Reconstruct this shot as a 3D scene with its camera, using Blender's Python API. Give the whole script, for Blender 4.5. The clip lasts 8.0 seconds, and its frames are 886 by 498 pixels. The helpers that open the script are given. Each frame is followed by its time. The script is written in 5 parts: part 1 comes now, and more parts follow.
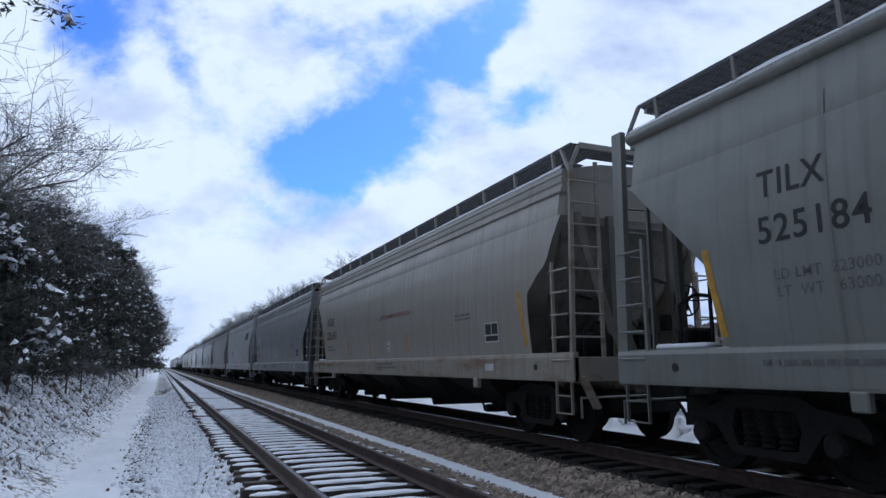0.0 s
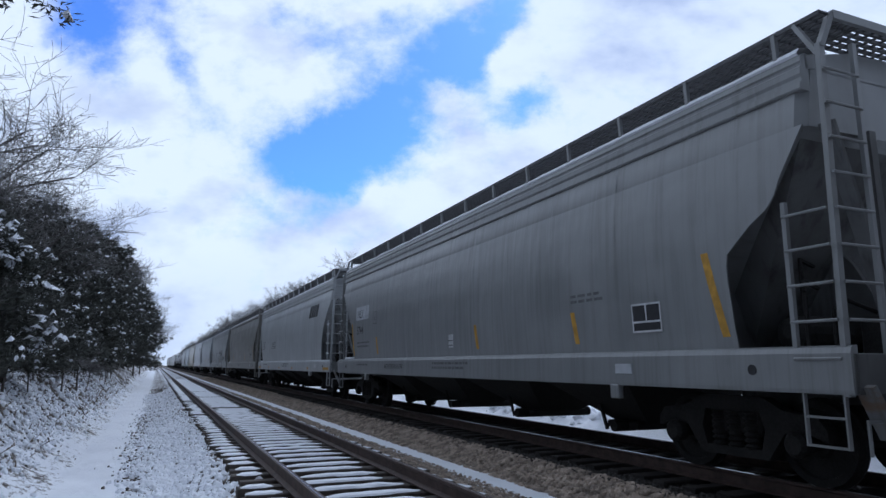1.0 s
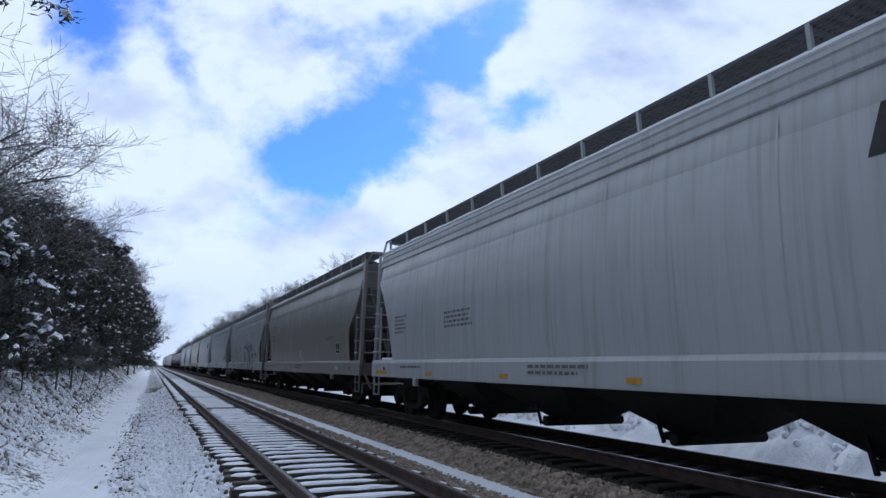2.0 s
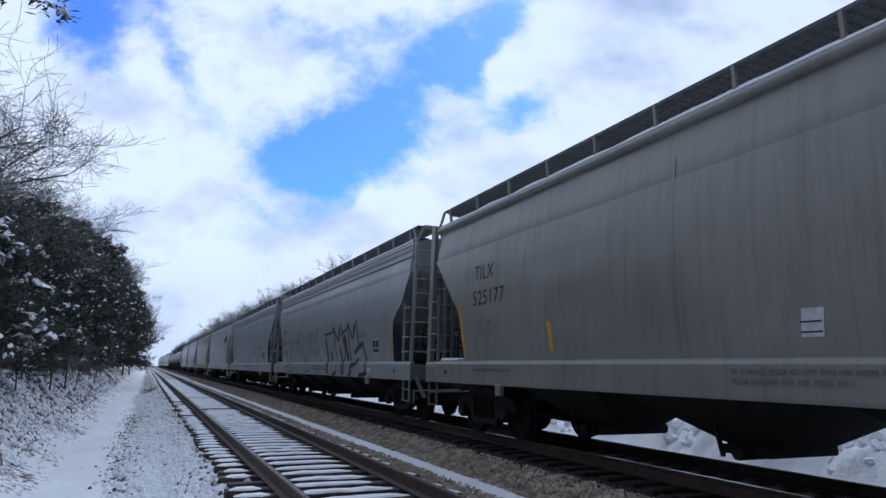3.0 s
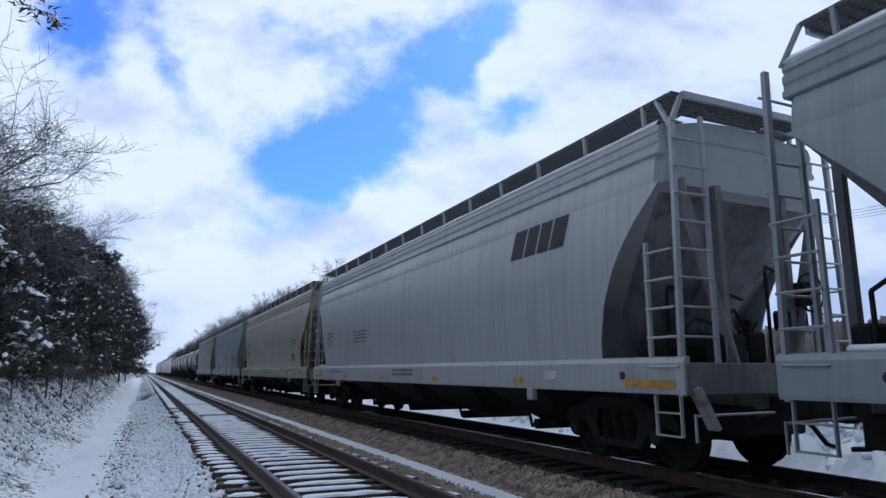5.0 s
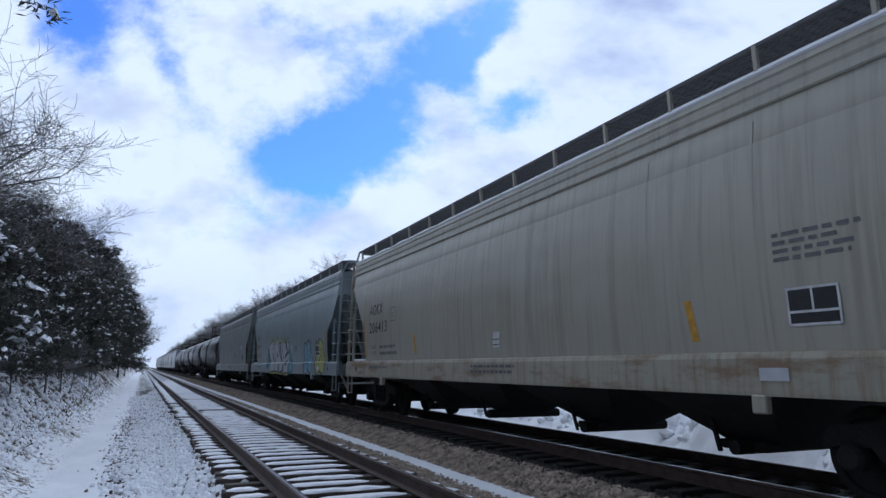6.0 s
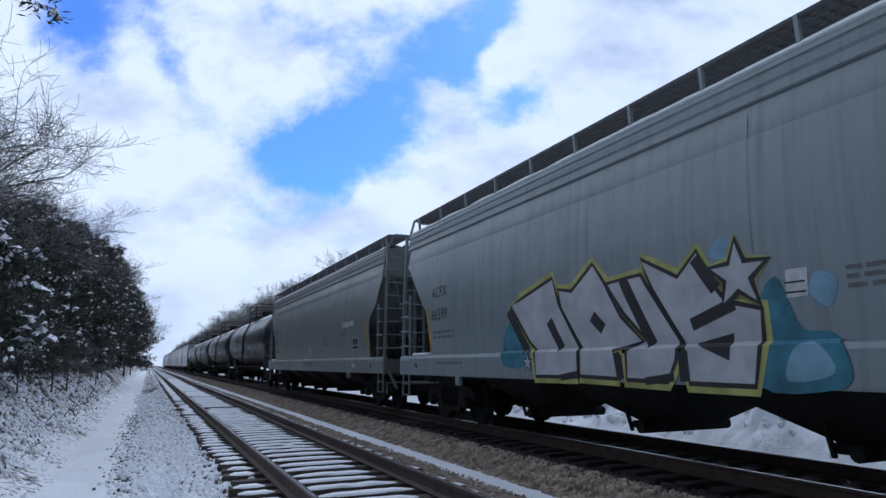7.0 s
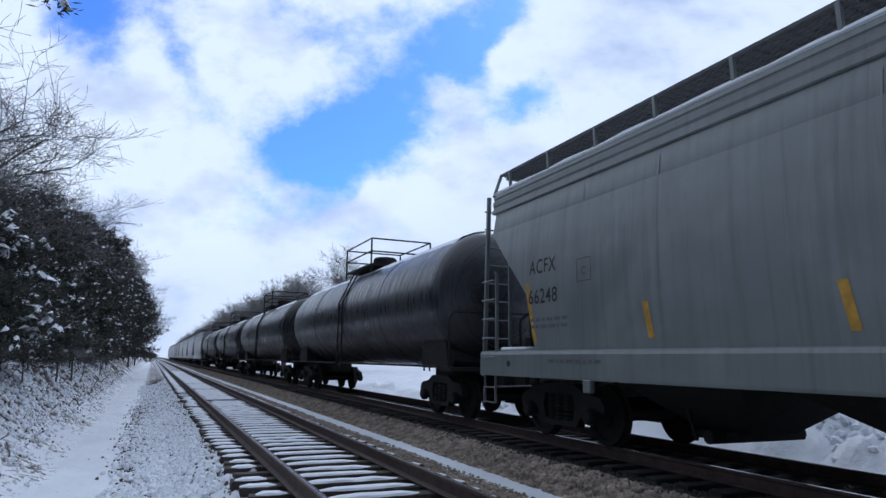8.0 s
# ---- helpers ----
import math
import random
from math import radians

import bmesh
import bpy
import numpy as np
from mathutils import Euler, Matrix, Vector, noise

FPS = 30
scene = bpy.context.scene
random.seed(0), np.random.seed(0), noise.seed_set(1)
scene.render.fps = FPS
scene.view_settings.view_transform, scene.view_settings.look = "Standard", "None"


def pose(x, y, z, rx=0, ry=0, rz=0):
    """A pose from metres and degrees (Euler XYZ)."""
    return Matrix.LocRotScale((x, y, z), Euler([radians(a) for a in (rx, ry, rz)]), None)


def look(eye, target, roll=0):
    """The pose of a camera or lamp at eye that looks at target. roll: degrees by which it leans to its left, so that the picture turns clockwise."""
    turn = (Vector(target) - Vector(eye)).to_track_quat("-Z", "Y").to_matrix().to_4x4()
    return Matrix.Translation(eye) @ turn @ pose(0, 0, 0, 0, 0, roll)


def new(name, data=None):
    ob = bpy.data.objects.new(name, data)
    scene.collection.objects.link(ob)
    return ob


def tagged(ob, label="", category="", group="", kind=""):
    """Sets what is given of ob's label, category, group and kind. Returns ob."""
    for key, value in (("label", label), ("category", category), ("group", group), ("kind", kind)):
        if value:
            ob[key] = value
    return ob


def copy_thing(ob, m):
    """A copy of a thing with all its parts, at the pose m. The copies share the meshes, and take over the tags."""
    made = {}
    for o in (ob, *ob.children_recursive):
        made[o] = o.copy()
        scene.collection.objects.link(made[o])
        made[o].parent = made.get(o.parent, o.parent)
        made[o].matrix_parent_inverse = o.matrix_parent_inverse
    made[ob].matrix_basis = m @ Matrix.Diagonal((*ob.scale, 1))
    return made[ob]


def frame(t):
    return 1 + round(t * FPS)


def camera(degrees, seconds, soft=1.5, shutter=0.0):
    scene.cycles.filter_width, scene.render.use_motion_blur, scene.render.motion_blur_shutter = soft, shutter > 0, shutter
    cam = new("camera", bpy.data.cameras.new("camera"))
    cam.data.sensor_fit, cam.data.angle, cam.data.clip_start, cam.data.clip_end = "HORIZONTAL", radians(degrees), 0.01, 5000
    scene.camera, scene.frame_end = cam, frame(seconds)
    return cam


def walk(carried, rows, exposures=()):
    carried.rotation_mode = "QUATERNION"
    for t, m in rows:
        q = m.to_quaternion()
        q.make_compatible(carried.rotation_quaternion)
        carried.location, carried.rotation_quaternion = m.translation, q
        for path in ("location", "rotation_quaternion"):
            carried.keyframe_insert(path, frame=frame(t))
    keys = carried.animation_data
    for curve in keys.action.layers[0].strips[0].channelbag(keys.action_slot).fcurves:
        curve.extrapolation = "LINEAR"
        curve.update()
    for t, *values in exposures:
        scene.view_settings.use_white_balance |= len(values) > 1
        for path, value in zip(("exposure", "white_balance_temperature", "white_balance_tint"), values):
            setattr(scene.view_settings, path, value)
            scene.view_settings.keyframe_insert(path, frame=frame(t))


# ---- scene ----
EYE = (-2.34, 0.0, 1.286)
cam = camera(68.6, 8.0)
walk(cam, [
    (0.0, pose(*EYE, 100.124, 0.286, -23.189)),
    (0.5, pose(*EYE, 100.062, 0.024, -23.180)),
    (1.0, pose(*EYE, 100.126, -0.081, -23.467)),
    (1.5, pose(*EYE, 100.256, -0.433, -23.627)),
    (3.0, pose(*EYE, 100.530, -1.000, -24.193)),
    (3.5, pose(*EYE, 100.654, -0.966, -24.333)),
    (4.0, pose(*EYE, 100.745, -0.451, -24.417)),
    (4.5, pose(*EYE, 100.782, 0.000, -24.398)),
    (6.0, pose(*EYE, 100.382, -0.309, -24.514)),
    (6.5, pose(*EYE, 100.153, 0.151, -24.330)),
    (7.0, pose(*EYE, 99.987, 0.266, -24.117)),
    (7.5, pose(*EYE, 99.804, -0.066, -23.902)),
    (8.0, pose(*EYE, 99.711, -0.777, -23.859)),
], exposures=((0.0, 0.06, 5650, 8), (8.0, 0.06, 5650, 8)))

TRACK_2 = 5.08          # centre line of the train's track
PITCH = 19.66           # car length over couplers
SPEED = 24.2           # metres a second
GAP_0 = 7.76            # first coupling ahead of the eye at the start

# ---- world and sun ----
world = bpy.data.worlds.new("winter_sky")
scene.world = world
world.use_nodes = True


class Graph:
    """Short hand for wiring nodes."""

    def __init__(self, tree):
        self.tree = tree
        tree.nodes.clear()

    def node(self, kind, inputs=(), operation="", clamp=False, interpolation=""):
        n = self.tree.nodes.new(kind)
        if operation:
            n.operation = operation
        if clamp:
            n.use_clamp = True
        if interpolation:
            n.interpolation_type = interpolation
        for key, value in dict(inputs).items():
            if isinstance(value, bpy.types.NodeSocket):
                self.tree.links.new(value, n.inputs[key])
            else:
                n.inputs[key].default_value = value
        return n

    def math(self, op, a, b=0.0, c=0.0, clamp=False):
        return self.node("ShaderNodeMath", {0: a, 1: b, 2: c}, operation=op, clamp=clamp).outputs[0]

    def dot(self, a, b):
        return self.node("ShaderNodeVectorMath", {0: a, 1: b}, operation="DOT_PRODUCT").outputs["Value"]

    def noise(self, vector, scale, detail=4.0, rough=0.55, lac=2.0, distortion=0.0):
        return self.node("ShaderNodeTexNoise", {"Vector": vector, "Scale": scale, "Detail": detail, "Roughness": rough,
                                                "Lacunarity": lac, "Distortion": distortion}).outputs["Fac"]

    def mix(self, fac, a, b, blend="MIX"):
        n = self.tree.nodes.new("ShaderNodeMix")
        n.data_type, n.blend_type = "RGBA", blend
        for i, value in ((0, fac), (6, a), (7, b)):
            if isinstance(value, bpy.types.NodeSocket):
                self.tree.links.new(value, n.inputs[i])
            else:
                n.inputs[i].default_value = value if i == 0 else (*value[:3], 1)
        return n.outputs[2]

    def smooth(self, x, lo, hi, to_lo=0.0, to_hi=1.0):
        return self.node("ShaderNodeMapRange", {"Value": x, "From Min": lo, "From Max": hi, "To Min": to_lo, "To Max": to_hi},
                         interpolation="SMOOTHSTEP").outputs["Result"]

    def bump(self, height, strength, distance):
        return self.node("ShaderNodeBump", {"Height": height, "Strength": strength, "Distance": distance}).outputs["Normal"]


SUN_ELEVATION, SUN_BEARING = 40, 38      # bearing: degrees clockwise from the line of the track
SUN_WAY = Vector((math.sin(radians(SUN_BEARING)), math.cos(radians(SUN_BEARING)), math.tan(radians(SUN_ELEVATION))))

g = Graph(world.node_tree)
way = g.node("ShaderNodeTexCoord").outputs["Generated"]
sky = g.node("ShaderNodeTexSky")
sky.sky_type, sky.sun_disc, sky.sun_elevation, sky.sun_rotation = "NISHITA", False, radians(SUN_ELEVATION), radians(SUN_BEARING)
sky.air_density, sky.dust_density, sky.ozone_density = 1.0, 0.3, 2.5
# clouds hang on axes turned towards the open part of the sky
axes = pose(0, 0, 0, 100.1, 0.3, -23.2).to_3x3()
ahead = g.math("MAXIMUM", g.dot(way, -axes.col[2]), 0.08)
a = g.math("DIVIDE", g.dot(way, axes.col[0]), ahead)
b = g.math("DIVIDE", g.dot(way, axes.col[1]), ahead)
plane = g.node("ShaderNodeCombineXYZ", {0: a, 1: b, 2: 0.0}).outputs[0]
# gaps in the cloud: centre across, centre up, half width, half height, lean, depth
GAPS = (
    (-0.543, 0.352, 0.071, 0.074, -0.35, 1.31),
    (-0.392, 0.275, 0.025, 0.102, 0.45, 0.78),
    (-0.075, 0.225, 0.144, 0.072, 0.75, 1.31),
    (-0.150, 0.135, 0.121, 0.066, 0.45, 1.19),
    (-0.235, 0.150, 0.092, 0.036, 0.25, 0.69),
    (0.085, 0.360, 0.034, 0.090, -0.45, 1.19),
    (0.030, 0.285, 0.040, 0.060, 0.40, 0.94),
    (0.120, 0.225, 0.057, 0.034, 0.35, 1.06),
    (-0.120, 0.340, 0.127, 0.042, 0.10, 0.44),
    (-0.430, 0.385, 0.069, 0.036, 0.00, 0.50),
    (-0.255, 0.350, 0.081, 0.030, -0.30, 0.38),
    (0.014, 0.232, 0.048, 0.030, 0.15, -0.75),
    (-0.064, 0.222, 0.024, 0.020, 0.50, -0.45),
    (0.095, 0.290, 0.060, 0.030, 0.25, -0.75),
    (-0.095, 0.070, 0.038, 0.022, 0.20, -0.70),
    (-0.195, 0.085, 0.060, 0.020, 0.00, -0.45),
)
warp = g.node("ShaderNodeTexNoise", {"Vector": plane, "Scale": 7.0, "Detail": 6.0, "Roughness": 0.6})
bent = g.node("ShaderNodeVectorMath", {0: warp.outputs["Color"], 1: (0.5, 0.5, 0.5)}, operation="SUBTRACT").outputs[0]
bent = g.node("ShaderNodeVectorMath", {0: bent, 1: (0.12, 0.12, 0.12), 2: plane}, operation="MULTIPLY_ADD").outputs[0]
split = g.node("ShaderNodeSeparateXYZ", {0: bent})
blue = 0.0
for ca, cb, wa, wb, lean, depth in GAPS:
    da, db = g.math("SUBTRACT", split.outputs[0], ca), g.math("SUBTRACT", split.outputs[1], cb)
    c, s = math.cos(lean), math.sin(lean)
    u = g.math("DIVIDE", g.math("ADD", g.math("MULTIPLY", da, c), g.math("MULTIPLY", db, s)), wa)
    v = g.math("DIVIDE", g.math("SUBTRACT", g.math("MULTIPLY", db, c), g.math("MULTIPLY", da, s)), wb)
    r = g.math("ADD", g.math("MULTIPLY", u, u), g.math("MULTIPLY", v, v))
    blue = g.math("ADD", g.math("MULTIPLY", g.math("EXPONENT", g.math("MULTIPLY", r, -1.0)), depth), blue)
puffs = g.noise(plane, 8.0, 9.0, 0.56, distortion=0.0)
broad = g.noise(plane, 3.0, 3.0, 0.5)
wisps = g.noise(g.node("ShaderNodeVectorMath", {0: plane, 1: (1.0, 1.35, 1.0)}, operation="MULTIPLY").outputs[0], 17.0, 8.0, 0.62)
blue = g.math("ADD", blue, g.math("MULTIPLY", g.math("SUBTRACT", puffs, 0.51), 0.95))
blue = g.math("ADD", blue, g.math("MULTIPLY", g.math("SUBTRACT", broad, 0.5), 0.3))
blue = g.math("ADD", blue, g.math("MULTIPLY", g.math("SUBTRACT", wisps, 0.52), 1.5))
blue = g.smooth(blue, 0.0, 1.20, 0.03, 0.97)
layered = g.node("ShaderNodeVectorMath", {0: plane, 1: (1.0, 1.7, 1.0)}, operation="MULTIPLY").outputs[0]
shade = g.noise(layered, 4.6, 6.0, 0.52)
low = g.smooth(b, -0.16, 0.16, 1.0, 0.0)
shade = g.math("ADD", g.smooth(shade, 0.42, 0.74), g.math("ADD", g.math("MULTIPLY", low, 0.58), g.smooth(a, -0.35, 0.35, -0.30, 0.12)))
cloud = g.mix(g.math("MINIMUM", g.math("MAXIMUM", shade, 0.0), 1.0), (0.84, 0.88, 0.96), (0.47, 0.53, 0.71))
# the cloud cover is bright towards the veiled sun and dull away from it
glow = g.smooth(g.dot(way, SUN_WAY.normalized()), -0.25, 0.60, 0.17, 1.0)
cloud = g.mix(1.0, cloud, g.node("ShaderNodeCombineXYZ", {0: glow, 1: glow, 2: glow}).outputs[0], "MULTIPLY")
clear = g.mix(1.0, sky.outputs[0], (0.052, 0.086, 0.158), "MULTIPLY")
whole = g.mix(blue, cloud, clear)
back = g.node("ShaderNodeBackground", {"Color": whole, "Strength": 1.0})
g.node("ShaderNodeOutputWorld", {"Surface": back.outputs[0]})

sun = new("sun", bpy.data.lights.new("sun", "SUN"))
sun.data.energy, sun.data.angle, sun.data.color = 0.5, radians(14), (1.0, 0.95, 0.88)
sun.matrix_world = look(SUN_WAY * 50, (0, 0, 0))

# ---- materials ----
def material(name, build):
    m = bpy.data.materials.new(name)
    m.use_nodes = True
    gr = Graph(m.node_tree)
    shader = gr.node("ShaderNodeBsdfPrincipled")
    gr.node("ShaderNodeOutputMaterial", {"Surface": shader.outputs[0]})
    for key, value in build(gr).items():
        if isinstance(value, bpy.types.NodeSocket):
            gr.tree.links.new(value, shader.inputs[key])
        else:
            shader.inputs[key].default_value = value if not isinstance(value, tuple) else (*value[:3], 1)
    return m


def place(gr):
    return gr.node("ShaderNodeTexCoord").outputs["Object"]


def scaled(gr, vector, by):
    return gr.node("ShaderNodeVectorMath", {0: vector, 1: by}, operation="MULTIPLY").outputs[0]


def plain(colour, rough=0.6, metal=0.0, vary=0.25, scale=6.0, bump=0.0):
    def build(gr):
        p = place(gr)
        n = gr.noise(p, scale, 5.0)
        fine = gr.noise(p, scale * 9, 3.0)
        dark = tuple(c * (1 - vary) for c in colour)
        out = {"Base Color": gr.mix(gr.smooth(n, 0.3, 0.7), colour, dark), "Metallic": metal,
               "Roughness": gr.smooth(fine, 0.2, 0.8, max(rough - 0.12, 0.02), min(rough + 0.12, 1))}
        if bump:
            out["Normal"] = gr.bump(fine, 0.5, bump)
        return out
    return build


def paint_nodes(gr):
    """Car paint: the object's own colour, with dust, rain streaks and rust."""
    info = gr.node("ShaderNodeObjectInfo")
    base = info.outputs["Color"]
    p = gr.node("ShaderNodeVectorMath", {0: place(gr), 1: gr.node("ShaderNodeVectorMath", {0: base, 1: (170.0, 230.0, 310.0)}, operation="MULTIPLY").outputs[0]}, operation="ADD").outputs[0]
    cloudy = gr.noise(p, 0.9, 5.0, 0.6)
    streak = gr.noise(scaled(gr, p, (1.0, 5.0, 0.22)), 1.6, 6.0, 0.6, distortion=0.6)
    thin = gr.noise(scaled(gr, p, (1.0, 16.0, 0.35)), 1.5, 4.0, 0.6, distortion=0.8)
    grime_shade = gr.mix(1.0, base, (0.62, 0.60, 0.57), "MULTIPLY")
    c = gr.mix(gr.smooth(streak, 0.44, 0.74, 0.0, 0.62), base, grime_shade)
    c = gr.mix(gr.smooth(thin, 0.58, 0.74, 0.0, 0.34), c, gr.mix(1.0, base, (0.55, 0.52, 0.48), "MULTIPLY"))
    c = gr.mix(gr.smooth(cloudy, 0.42, 0.75, 0.0, 0.35), c, gr.mix(0.5, base, (0.42, 0.43, 0.43)))
    rust = gr.noise(scaled(gr, p, (1.0, 2.0, 0.6)), 2.3, 8.0, 0.7)
    c = gr.mix(gr.smooth(rust, 0.70, 0.80, 0.0, 0.5), c, (0.20, 0.115, 0.06))
    fine = gr.noise(p, 30.0, 3.0)
    dent = gr.noise(p, 1.4, 2.0)
    ripple = gr.noise(scaled(gr, p, (1.0, 2.4, 0.35)), 1.1, 2.0, distortion=0.5)
    h = gr.math("ADD", gr.math("ADD", gr.math("MULTIPLY", dent, 0.8), gr.math("MULTIPLY", ripple, 1.6)), gr.math("MULTIPLY", fine, 0.02))
    return {"Base Color": c, "Roughness": gr.smooth(cloudy, 0.3, 0.7, 0.30, 0.46), "Specular IOR Level": 0.85, "Normal": gr.bump(h, 0.32, 0.035)}


def snow_nodes(gr):
    p = place(gr)
    big, fine = gr.noise(p, 1.5, 5.0), gr.noise(p, 40.0, 4.0)
    return {"Base Color": gr.mix(gr.smooth(big, 0.3, 0.7), (0.86, 0.88, 0.92), (0.78, 0.80, 0.85)), "Roughness": 0.75,
            "Subsurface Weight": 0.0, "Normal": gr.bump(fine, 0.5, 0.01)}


def ground_nodes(gr):
    """Snow that lets leaves, grass and stones through, thinner on the ballast."""
    p = place(gr)
    big = gr.noise(p, 0.6, 5.0)
    rag = gr.noise(p, 2.6, 5.0, 0.65)
    x = gr.node("ShaderNodeSeparateXYZ", {0: p}).outputs[0]
    x = gr.math("ADD", x, gr.math("MULTIPLY", gr.math("SUBTRACT", rag, 0.5), 0.9))
    mid = gr.noise(scaled(gr, p, (1.0, 0.8, 1.0)), 8.5, 6.0, 0.68)
    fine = gr.noise(p, 34.0, 4.0, 0.65)
    cover = gr.math("ADD", gr.math("MULTIPLY", mid, 0.55), gr.math("ADD", gr.math("MULTIPLY", big, 0.35), gr.math("MULTIPLY", fine, 0.35)))
    # trodden path stays white, the shoulders show through
    on_path = gr.math("MULTIPLY", gr.smooth(x, -3.9, -3.5), gr.smooth(x, -2.95, -2.6, 1.0, 0.0))
    cover = gr.math("ADD", cover, gr.math("MULTIPLY", on_path, 0.17))
    verge = gr.math("MULTIPLY", gr.smooth(x, -2.7, -2.4), gr.smooth(x, -1.7, -1.4, 1.0, 0.0))
    cover = gr.math("SUBTRACT", cover, gr.math("MULTIPLY", verge, 0.055))
    bank = gr.smooth(x, -4.9, -4.2, 1.0, 0.0)
    cover = gr.math("SUBTRACT", cover, gr.math("MULTIPLY", bank, gr.smooth(big, 0.40, 0.60, 0.11, 0.02)))
    bed = gr.math("MULTIPLY", gr.smooth(x, -1.3, -1.0), gr.smooth(x, 8.0, 9.5, 1.0, 0.0))
    cover = gr.math("SUBTRACT", cover, gr.math("MULTIPLY", bed, 0.13))
    main = gr.math("MULTIPLY", gr.smooth(x, 2.75, 3.05), gr.smooth(x, 7.0, 8.0, 1.0, 0.0))
    cover = gr.math("SUBTRACT", cover, gr.math("MULTIPLY", main, 0.30))
    drift = gr.math("MULTIPLY", gr.smooth(x, 2.15, 2.45), gr.smooth(x, 2.75, 3.05, 1.0, 0.0))
    cover = gr.math("ADD", cover, gr.math("MULTIPLY", drift, 0.24))
    # oil stain and the shade under the train, both painted into the soil
    oil_shade = gr.math("MULTIPLY", gr.smooth(x, 3.3, 3.8), gr.smooth(x, 6.6, 7.2, 1.0, 0.0))
    cover = gr.math("ADD", cover, gr.smooth(x, 7.6, 8.4, 0.0, 0.22))
    white = gr.smooth(cover, 0.545, 0.60)
    soil = gr.mix(gr.smooth(mid, 0.35, 0.65), (0.10, 0.085, 0.07), (0.19, 0.16, 0.13))
    soil = gr.mix(gr.smooth(fine, 0.4, 0.6), soil, (0.055, 0.045, 0.04))
    soil = gr.mix(bed, soil, gr.mix(gr.smooth(fine, 0.35, 0.65), (0.25, 0.205, 0.17), (0.10, 0.082, 0.07)))
    soil = gr.mix(oil_shade, soil, (0.03, 0.027, 0.025))
    snow_c = gr.mix(gr.smooth(big, 0.3, 0.7), (0.87, 0.89, 0.93), (0.79, 0.81, 0.86))
    h = gr.math("ADD", gr.math("MULTIPLY", mid, 1.0), gr.math("MULTIPLY", fine, 0.45))
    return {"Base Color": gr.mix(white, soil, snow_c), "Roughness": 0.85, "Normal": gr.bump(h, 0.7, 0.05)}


MAT = {}
MAT["paint"] = material("car_paint", paint_nodes)
MAT["snow"] = material("snow", snow_nodes)
MAT["ground"] = material("snowy_ground", ground_nodes)
MAT["iron"] = material("dirty_iron", plain((0.016, 0.015, 0.014), 0.9, 0.0, 0.4, 5.0, 0.004))
MAT["rail"] = material("rusty_rail", plain((0.085, 0.055, 0.045), 0.7, 0.0, 0.45, 7.0, 0.003))
MAT["shine"] = material("worn_steel", plain((0.45, 0.44, 0.43), 0.28, 1.0, 0.2, 12.0))
MAT["tie"] = material("weathered_tie", plain((0.085, 0.07, 0.06), 0.9, 0.0, 0.5, 9.0, 0.006))
# main line ties: creosote, darkened further to paint in the train's shade
MAT["oil_shade_tie"] = material("creosoted_shaded_tie", plain((0.028, 0.023, 0.02), 0.85, 0.0, 0.5, 9.0, 0.006))
MAT["stone"] = material("ballast_stone", plain((0.47, 0.385, 0.31), 0.9, 0.0, 0.65, 5.0, 0.006))
# main line stones: oil stain with the train's shade put into the colour
MAT["oil_shade"] = material("oil_and_shade_stone", plain((0.05, 0.044, 0.04), 0.8, 0.0, 0.5, 4.0, 0.006))
MAT["litter"] = material("wet_leaf_litter", plain((0.12, 0.10, 0.085), 0.9, 0.0, 0.6, 5.0, 0.004))
MAT["weed"] = material("dry_weed", plain((0.19, 0.14, 0.095), 0.95, 0.0, 0.5, 3.0))
MAT["grate"] = material("grating_steel", plain((0.10, 0.10, 0.105), 0.6, 0.3, 0.3, 8.0))
MAT["black"] = material("black_lettering", plain((0.022, 0.022, 0.025), 0.6, 0.0, 0.3, 12.0))
MAT["yellow"] = material("faded_yellow_tape", plain((0.62, 0.34, 0.04), 0.6, 0.0, 0.35, 9.0))
MAT["bark"] = material("grey_bark", plain((0.12, 0.105, 0.095), 0.95, 0.0, 0.5, 8.0, 0.01))
MAT["needle"] = material("cedar_needles", plain((0.090, 0.094, 0.080), 0.85, 0.0, 0.5, 5.0))
MAT["white"] = material("white_lettering", plain((0.66, 0.67, 0.68), 0.6, 0.0, 0.25, 9.0))
MAT["grey_letter"] = material("faded_lettering", plain((0.155, 0.155, 0.16), 0.65, 0.0, 0.3, 14.0))
MAT["silver"] = material("silver_spray_paint", plain((0.52, 0.54, 0.57), 0.5, 0.0, 0.25, 3.0))
MAT["teal"] = material("teal_spray_paint", plain((0.06, 0.24, 0.33), 0.55, 0.0, 0.5, 2.5))
MAT["sky_spray"] = material("pale_blue_spray_paint", plain((0.24, 0.42, 0.55), 0.55, 0.0, 0.35, 2.5))
MAT["lemon"] = material("yellow_green_spray_paint", plain((0.50, 0.50, 0.16), 0.55, 0.0, 0.4, 2.5))
MAT["red_letter"] = material("red_lettering", plain((0.30, 0.05, 0.04), 0.6, 0.0, 0.3, 9.0))
MAT["frost"] = material("frosted_twig", plain((0.27, 0.258, 0.25), 0.9, 0.0, 0.55, 2.0))


